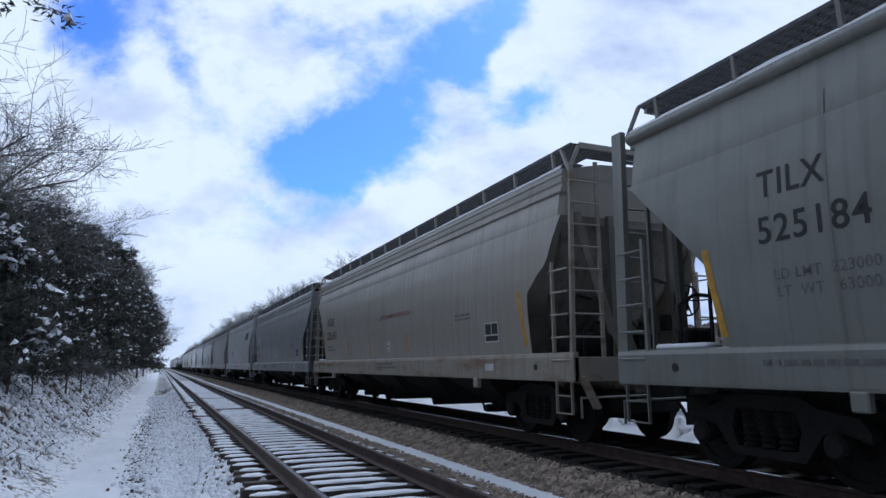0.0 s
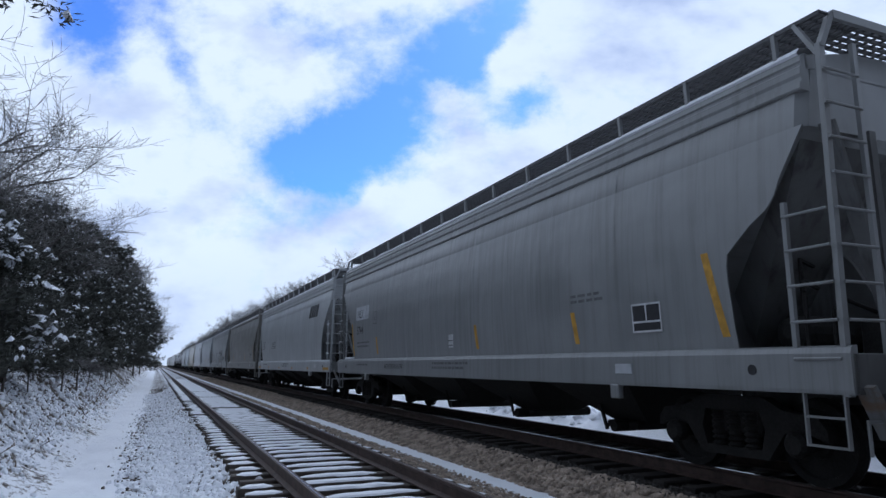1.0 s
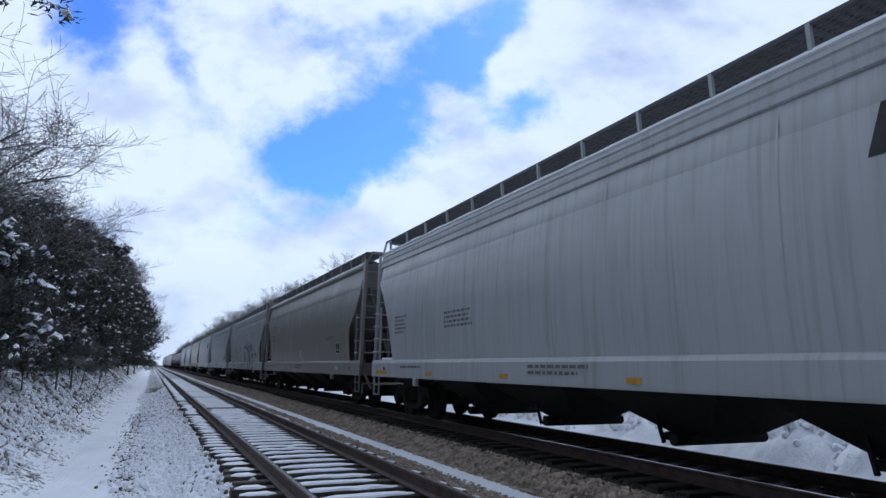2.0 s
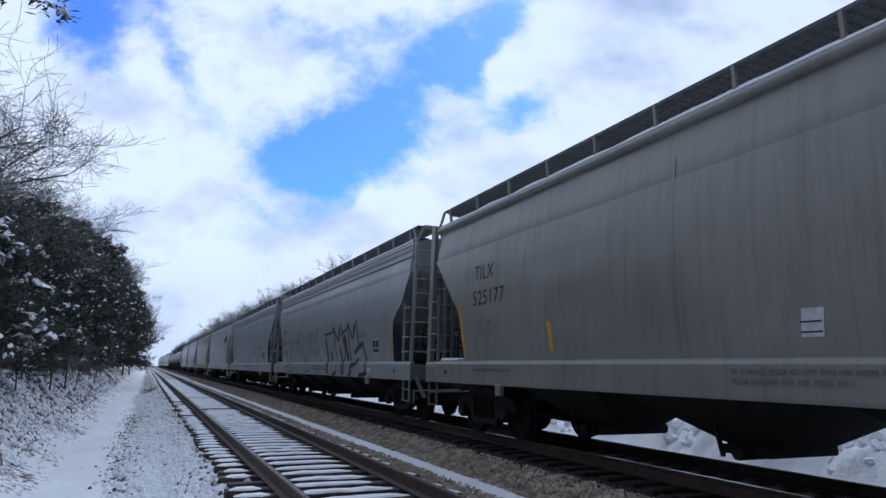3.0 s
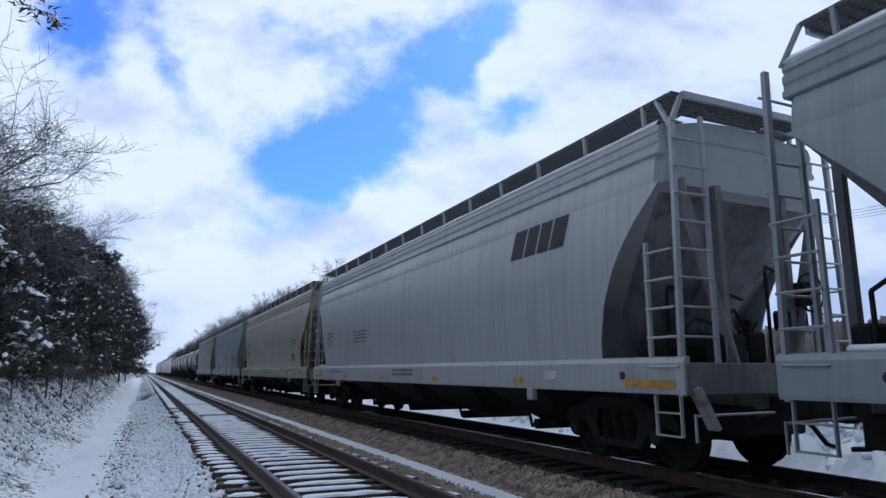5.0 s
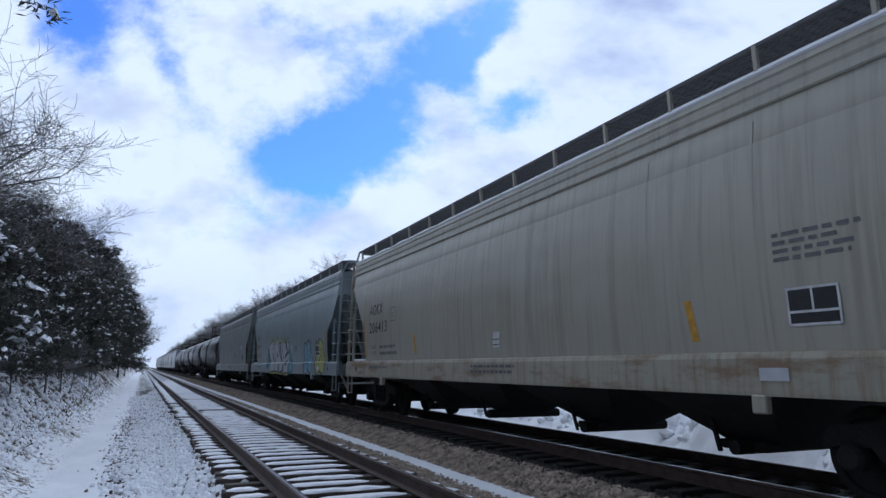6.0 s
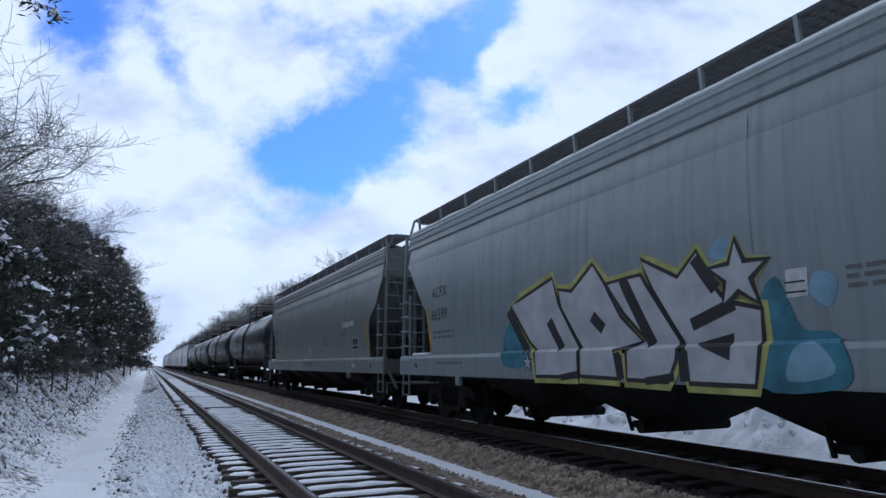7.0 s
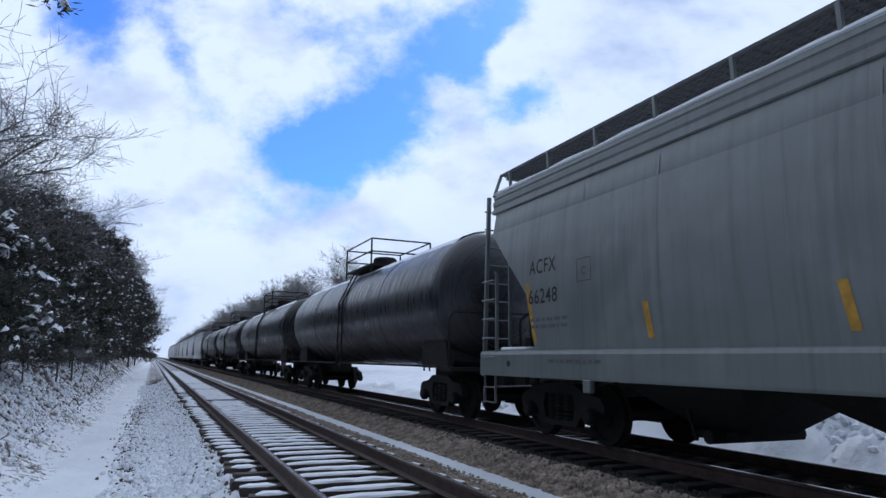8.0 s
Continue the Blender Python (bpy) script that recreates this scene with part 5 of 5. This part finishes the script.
stones("snow_lumps", "lumps of snow over the stones of the verge and bank", (
    (-2.45, -1.45, 9, 22, 5200, 0.025, 0.075), (-2.5, -1.5, 22, 50, 3000, 0.03, 0.07), (-6.2, -4.5, 10, 24, 2200, 0.03, 0.09), (-6.4, -4.5, 24, 55, 1700, 0.04, 0.10), (9.0, 10.6, 6, 22, 900, 0.05, 0.17)), 31, "snow", 0.22)
stones("verge_stones", "brown stones and leaf litter showing through the snow", (
    (-2.4, -1.30, 9, 24, 2600, 0.014, 0.045), (-2.55, -2.2, 13, 30, 1700, 0.014, 0.035), (-2.3, -1.35, 24, 60, 800, 0.02, 0.05), (-6.0, -4.6, 12, 40, 3000, 0.014, 0.045)), 33, "litter", 0.2)


def weeds():
    """Dry stalks and leaf litter that stand out of the snow on the bank."""
    rnd = np.random.RandomState(12)
    verts, faces = [], []
    for k in range(1500):
        y = 9 + 60 * rnd.uniform() ** 1.6
        x = -4.3 - abs(rnd.normal(0, 1.3)) if rnd.uniform() < 0.86 else rnd.uniform(-4.4, -1.9)
        tall = rnd.uniform(0.03, 0.20) * (1.0 + 1.2 * (rnd.uniform() < 0.06) if x < -4.4 else 0.25)
        z = ground_height(x, y) - 0.02
        lean, turn, w = rnd.uniform(0.3, 1.8), rnd.uniform(0, 6.28), rnd.uniform(0.004, 0.012) * (1 + y / 25)
        dx, dy = math.cos(turn) * lean * tall, math.sin(turn) * lean * tall
        sx, sy = -math.sin(turn) * w, math.cos(turn) * w
        i = len(verts)
        verts += [(x - sx, y - sy, z), (x + sx, y + sy, z), (x + dx * 0.5 + sx, y + dy * 0.5 + sy, z + tall * 0.65), (x + dx, y + dy, z + tall)]
        faces.append((i, i + 1, i + 2, i + 3))
    me = bpy.data.meshes.new("weeds")
    me.from_pydata(verts, [], faces)
    me.materials.append(MAT["weed"])
    return tagged(new("weeds", me), "dry brown weeds and stalks sticking out of the snowy bank", "weeds", kind="stuff")


weeds()
# ---- trees ----
def strip_mesh(name, verts, faces, mat):
    me = bpy.data.meshes.new(name)
    me.from_pydata(verts, [], faces)
    me.materials.append(mat)
    return me


class Twigs:
    """Collects thin three-sided stems."""

    def __init__(self):
        self.verts, self.faces = [], []

    def stem(self, p, q, r0, r1, n=3):
        d = (q - p)
        if d.length < 1e-5:
            return
        d.normalize()
        a = d.orthogonal().normalized()
        b = d.cross(a)
        i = len(self.verts)
        for c, r in ((p, r0), (q, r1)):
            for k in range(n):
                t = k * math.tau / n
                self.verts.append(c + a * math.cos(t) * r + b * math.sin(t) * r)
        for k in range(n):
            self.faces.append((i + k, i + (k + 1) % n, i + n + (k + 1) % n, i + n + k))


def bare_tree_meshes(height, seed, spread=0.5, depth=5, twig=0.006):
    rnd = random.Random(seed)
    wood, fine = Twigs(), Twigs()

    def grow(p, d, length, r, level):
        steps = 3 if level < depth else 2
        for k in range(steps):
            q = p + d * (length / steps)
            r1 = max(twig, r * 0.86)
            (wood if level < 3 else fine).stem(p, q, r, r1, 6 if level < 2 else 3)
            p, r = q, r1
            d = (d + Vector((rnd.gauss(0, 0.12), rnd.gauss(0, 0.12), rnd.gauss(0.05, 0.08)))).normalized()
            if level < depth and (level > 0 or k > 0):
                for _ in range(2 if level else 3):
                    out = Vector((rnd.gauss(0, 1), rnd.gauss(0, 1), rnd.gauss(0.15, 0.5))).normalized()
                    grow(p, (d * (1 - spread) + out * spread * 1.3).normalized(), length * rnd.uniform(0.45, 0.68), max(twig, r * rnd.uniform(0.4, 0.6)), level + 1)

    grow(Vector((0, 0, -0.3)), Vector((0, 0, 1)), height * 0.62, height * 0.014 + 0.02, 0)
    return (strip_mesh("trunk", wood.verts, wood.faces, MAT["bark"]), strip_mesh("twigs", fine.verts, fine.faces, MAT["frost"]))


def bare_tree(meshes, x, y, scale, turn, label, lean=0.0):
    root = new("bare_tree")
    root.matrix_basis = pose(x, y, ground_height(x, y), lean, lean * 0.6, turn)
    root.scale = (scale, scale, scale)
    part("trunk", meshes[0], None, root, "grey-brown trunk and limbs")
    part("crown", meshes[1], None, root, "crown of fine frosted twigs")
    return tagged(root, label, "tree", "bare trees along the line")


def cedar_meshes(height, radius, seed, limbs=90, low=0.06, sprays=34, fine=1.0, pad=1.0):
    rnd = random.Random(seed)
    wood = Twigs()
    nv, nf, sv, sf = [], [], [], []

    def blade(vs, fs, c, d, size, wide):
        side = d.cross(Vector((rnd.gauss(0, 1), rnd.gauss(0, 1), rnd.gauss(0, 1))))
        if side.length < 1e-4:
            return
        side = side.normalized() * wide
        i = len(vs)
        vs += [c - d * size * 0.25, c + side + d * size * 0.25, c + d * size, c - side + d * size * 0.3]
        fs.append((i, i + 1, i + 2, i + 3))

    wood.stem(Vector((0, 0, -0.4)), Vector((0, 0, height * 0.5)), 0.028 * height, 0.017 * height, 7)
    wood.stem(Vector((0, 0, height * 0.5)), Vector((0, 0, height * 0.98)), 0.017 * height, 0.01, 6)
    for n in range(limbs):
        u = low + (1 - low) * (n + rnd.random()) / limbs
        z = height * u
        reach = radius * (1 - u) ** 0.55 * rnd.uniform(0.45, 1.22) * (0.65 + 0.35 * min(1, u / 0.2)) + 0.15
        a = n * 2.4 + rnd.uniform(-0.5, 0.5)
        d = Vector((math.cos(a), math.sin(a), rnd.uniform(-0.15, 0.5)))
        p = Vector((0, 0, z))
        q = p + d * reach
        q.z += rnd.uniform(-0.15, 0.1) * reach
        wood.stem(p, q, 0.022, 0.006)
        count = max(8, int(sprays * reach / radius * 1.6))
        for k in range(count):
            t = 0.25 + 0.8 * rnd.random() ** 0.7
            c = p.lerp(q, t) + Vector((rnd.gauss(0, 0.14), rnd.gauss(0, 0.14), rnd.gauss(0, 0.10))) * (0.6 + reach * 0.35)
            for _ in range(round(7 / fine)):
                e = (d.normalized() * 0.55 + Vector((rnd.gauss(0, 0.55), rnd.gauss(0, 0.55), rnd.gauss(0.15, 0.5)))).normalized()
                blade(nv, nf, c + Vector((rnd.gauss(0, 0.06), rnd.gauss(0, 0.06), rnd.gauss(0, 0.05))), e, rnd.uniform(0.10, 0.22) * fine, rnd.uniform(0.014, 0.032) * fine)
            if t > 0.62 and noise.noise(c * 0.9 + Vector((seed * 5.0, 0, 0))) > -0.08 and rnd.random() < 0.42 * min(1.6, pad):
                # a small pad of snow on the spray
                i = len(sv)
                w, h = rnd.uniform(0.03, 0.075) * rnd.choice((1, 1, 1.4, 2.2)) * pad, rnd.uniform(0.03, 0.08) * pad
                c2 = c + Vector((0, 0, 0.07))
                ring = [c2 + Vector((math.cos(j * 1.047) * w * rnd.uniform(0.5, 1.3), math.sin(j * 1.047) * w * rnd.uniform(0.5, 1.3), rnd.uniform(-0.06, 0.03) * pad)) for j in range(6)]
                sv += ring + [c2 + Vector((0, 0, h))]
                sf += [(i + j, i + (j + 1) % 6, i + 6) for j in range(6)]
    return (strip_mesh("trunk", wood.verts, wood.faces, MAT["bark"]), strip_mesh("crown", nv, nf, MAT["needle"]), strip_mesh("branch_snow", sv, sf, MAT["snow"]))


def cedar(meshes, x, y, scale, turn, label):
    root = new("cedar_tree")
    root.matrix_basis = pose(x, y, ground_height(x, y), 0, 0, turn)
    root.scale = (scale, scale, scale)
    part("trunk", meshes[0], None, root, "brown trunk and limbs")
    part("crown", meshes[1], None, root, "dark evergreen needle sprays")
    tagged(part("branch_snow", meshes[2], None, root, "small pads of snow on the sprays"), kind="stuff")
    return tagged(root, label, "tree", "evergreens on the bank")


CEDARS = [cedar_meshes(h, r, s, n) for h, r, s, n in ((5.2, 2.2, 1, 110), (6.4, 2.3, 2, 130), (7.4, 2.5, 3, 150), (4.2, 2.1, 4, 90))]
BARES = [bare_tree_meshes(9.0, s, sp) for s, sp in ((11, 0.50), (12, 0.55), (13, 0.45))]
SPARSE = [bare_tree_meshes(9.0, s, sp, 4, 0.007) for s, sp in ((41, 0.50), (42, 0.55), (43, 0.46))]
rnd = random.Random(21)
# evergreens along the left bank: mesh, x, y, scale
for k, x, y, scale in ((3, -6.6, 17.8, 0.85), (3, -5.9, 19.8, 0.80), (0, -7.0, 20.5, 0.82), (1, -7.3, 24.0, 0.82), (0, -6.3, 25.0, 1.0), (1, -6.8, 29.0, 0.98), (2, -7.4, 33.5, 0.92), (0, -6.2, 35.0, 1.2),
                       (2, -6.5, 40.5, 1.05), (1, -6.2, 47.0, 1.28), (2, -6.3, 55.0, 1.33), (0, -5.9, 62.0, 1.7), (2, -6.1, 72.0, 1.5), (1, -6.0, 84.0, 1.7), (2, -6.0, 98.0, 1.6), (2, -6.2, 115.0, 1.65)):
    cedar(CEDARS[k], x, y, scale, rnd.uniform(0, 360), "dark green cedar dusted with snow on the bank")
# the nearest one carries larger pads of snow
cedar(cedar_meshes(3.7, 1.55, 14, 95, 0.04, 34, 0.7, 1.3), -5.85, 15.6, 1.0, 70, "low dark cedar bush with thick pads of snow")
for k, x, y, scale in ((0, -9.0, 38.0, 0.85), (2, -8.8, 46.0, 0.95), (1, -7.8, 62.0, 1.0),
                       (0, -7.0, 84.0, 1.1), (2, -4.9, 88.0, 0.80), (1, -4.7, 112.0, 0.85), (2, -6.4, 100.0, 1.2), (1, -6.6, 125.0, 1.25), (0, -6.6, 150.0, 1.35), (2, -7.0, 190.0, 1.4), (1, -7.2, 240.0, 1.5)):
    bare_tree(BARES[k], x, y, scale, rnd.uniform(0, 360), "bare frosted tree on the snowy bank", rnd.uniform(-3, 3))
for k, x, y, scale in ((0, -7.8, 18.5, 0.80), (1, -8.5, 22.0, 0.90), (2, -9.5, 27.0, 1.0), (0, -9.6, 31.0, 1.0), (2, -6.9, 16.8, 0.62), (1, -9.8, 25.5, 1.1)):
    bare_tree(SPARSE[k], x, y, scale, rnd.uniform(0, 360), "bare frosted tree on the snowy bank", rnd.uniform(-3, 3))
for k, x, y, scale in ((1, -6.0, 17.0, 0.50), (2, -6.2, 21.0, 0.55), (0, -6.4, 26.5, 0.62), (1, -6.6, 31.0, 0.66), (2, -6.2, 38.5, 0.70)):
    bare_tree(SPARSE[k], x, y, scale, rnd.uniform(0, 360), "young bare frosted tree on the snowy bank", rnd.uniform(-5, 5))
SHRUBS = bare_tree_meshes(9.0, 31, 0.72, 5, 0.012)
for k in range(16):
    y = 15.5 + k * 2.7 + rnd.uniform(-0.6, 0.6)
    shrub = bare_tree(SHRUBS, rnd.uniform(-6.3, -5.0), y, rnd.uniform(0.13, 0.26), rnd.uniform(0, 360), "leafless frosted shrub on the snowy bank", rnd.uniform(-8, 8))
    shrub.name = "shrub"
    tagged(shrub, category="shrub", group="shrubs on the bank")
# an evergreen beside the eye, whose limbs hang into the view
cedar(cedar_meshes(8.6, 2.3, 9, 64, 0.50, 46, 0.45), -4.98, 5.6, 1.0, 40, "tall dark cedar with overhanging snowy limbs")
# woods beyond the train
for k in range(92):
    y = 66 + k * 3.5 + rnd.uniform(-3, 3)
    x = rnd.uniform(12, 16.5)
    bare_tree(BARES[k % 3], x, y, rnd.uniform(0.9, 1.2), rnd.uniform(0, 360), "bare frosted tree beyond the railway", rnd.uniform(-3, 3))



def far_woods():
    """A low wooded ridge beyond the field, with an uneven skyline."""
    rnd = np.random.RandomState(6)
    verts, faces = [], []
    for k in range(14000):
        y = rnd.uniform(-120, 500)
        x = 95 + rnd.uniform(0, 60) + 0.05 * abs(y)
        h = rnd.uniform(5, 8.5)
        z = 0.8 + (x - 95) * 0.09 + 3 * noise.noise((y * 0.01, 0, 2))
        i = len(verts)
        for _ in range(3):
            a, w = rnd.uniform(0, 6.28), rnd.uniform(0.25, 0.8)
            dx, dy = math.cos(a) * w, math.sin(a) * w
            i = len(verts)
            verts += [(x - dx * 0.15, y - dy * 0.15, z - 1), (x + dx * 0.15, y + dy * 0.15, z - 1), (x + dx, y + dy, z + h * rnd.uniform(0.75, 1.0)), (x - dx * 0.8, y - dy * 0.8, z + h * rnd.uniform(0.7, 1.0))]
            faces.append((i, i + 1, i + 2, i + 3))
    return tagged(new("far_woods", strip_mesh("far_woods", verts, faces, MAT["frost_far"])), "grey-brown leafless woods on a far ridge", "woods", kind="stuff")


far_woods()


# ---- far side of the line ----
def parked_car(x, y, turn):
    root = new("parked_car")
    root.matrix_basis = pose(x, y, ground_height(x, y), 0, 0, turn)
    bm = bmesh.new()
    slab(bm, [(-2.2, 0.35), (-2.25, 0.75), (-2.15, 1.0), (-1.0, 1.08), (1.9, 1.08), (2.2, 0.95), (2.25, 0.5), (2.15, 0.35)], -0.88, 0.88)
    bmesh.ops.bevel(bm, geom=bm.edges[:], offset=0.05, segments=2, affect="EDGES")
    part("body", bm, MAT["blue_car"], root, "dark blue body", True)
    bm = bmesh.new()
    slab(bm, [(-1.05, 1.06), (-0.45, 1.66), (1.75, 1.70), (2.05, 1.06)], -0.76, 0.76)
    bmesh.ops.bevel(bm, geom=bm.edges[:], offset=0.06, segments=2, affect="EDGES")
    part("cabin", bm, MAT["blue_car"], root, "", True)
    for s in (-1, 1):
        for y0, y1 in ((-0.62, 0.25), (0.35, 1.05), (1.15, 1.70)):
            bm = bmesh.new()
            slab(bm, [(y0, 1.14), (y1, 1.14), (y1 - 0.03, 1.58), (y0 + (0.25 if y0 < 0 else 0.02), 1.58)], min(s * 0.74, s * 0.775), max(s * 0.74, s * 0.775))
            part("window", bm, MAT["glass"], root, "dark side window")
        for yy in (-1.35, 1.35):
            wheel = part("wheel", made(lathe, ((0.2, -0.1), (0.34, -0.1), (0.36, -0.05), (0.36, 0.08), (0.33, 0.11), (0.2, 0.11)), 20), MAT["black"], root, "", False, pose(s * 0.80, yy, 0.35))
            part("rim", made(lathe, ((0.19, s * 0.10), (0.17, s * 0.125), (0.05, s * 0.12)), 14), MAT["shine"], wheel)
    return tagged(root, "dark blue estate car parked on the snow beyond the line", "car")


parked_car(25.8, 23.3, 70)


def utility_pole(x, y):
    root = new("utility_pole")
    root.location = (x, y, ground_height(x, y))
    bm = bmesh.new()
    tube(bm, (0, 0, -0.5), (0, 0, 10.5), 0.15, 10, 0.10)
    part("pole", bm, MAT["bark"], root, "weathered wooden pole")
    bm = bmesh.new()
    box(bm, -1.2, 1.2, -0.06, 0.06, 9.7, 9.82)
    part("crossarm", bm, MAT["bark"], root)
    for dx in (-1.1, -0.4, 0.4, 1.1):
        part("insulator", made(lathe, ((0.03, 9.82), (0.05, 9.86), (0.05, 9.93), (0.02, 9.96)), 8, (dx, 0, 0), "z"), MAT["glass"], root)
    return tagged(root, "weathered wooden utility pole beyond the railway", "utility pole", "poles along the far side")


POLES = [(33.0, y) for y in (-8.0, 30.0, 68.0, 106.0, 144.0, 182.0)]
for x, y in POLES:
    utility_pole(x, y)
for (x0, y0), (x1, y1) in zip(POLES, POLES[1:]):
    for dx in (-1.1, -0.4, 0.4, 1.1):
        bm = bmesh.new()
        za, zb = ground_height(x0, y0) + 9.95, ground_height(x1, y1) + 9.95
        pts = [Vector((x0 + dx, y0 + (y1 - y0) * k / 10, za + (zb - za) * k / 10 - 0.7 * (1 - (k / 5 - 1) ** 2))) for k in range(11)]
        for p, q in zip(pts, pts[1:]):
            tube(bm, p, q, 0.012, 4)
        tagged(part("wire", bm, MAT["black"]), "thin black wire strung between poles", "wire", "wires along the far side")


def motions():
    """The train rolls by at a steady speed, towards the eye and past it, and its wheels turn."""
    for k, car in enumerate(TRAIN):
        y = (coupling(k - 1) + coupling(k)) / 2
        walk(car, [(t / 2, pose(TRACK_2, y - SPEED * t / 2, 0)) for t in range(17)])
    # wheels turn as fast as keys one frame apart can carry
    turning = {}
    for car in TRAIN[:15]:
        for w in car.children_recursive:
            if not w.name.startswith("wheelset"):
                continue
            side = round(w.location.y, 2)
            if side not in turning:
                walk(w, [(n / FPS, pose(0, side, 0.457, 84 * n)) for n in range(241)])
                turning[side] = w.animation_data
            else:
                keys = w.animation_data_create()
                w.rotation_mode = "QUATERNION"
                keys.action, keys.action_slot = turning[side].action, turning[side].action_slot


motions()
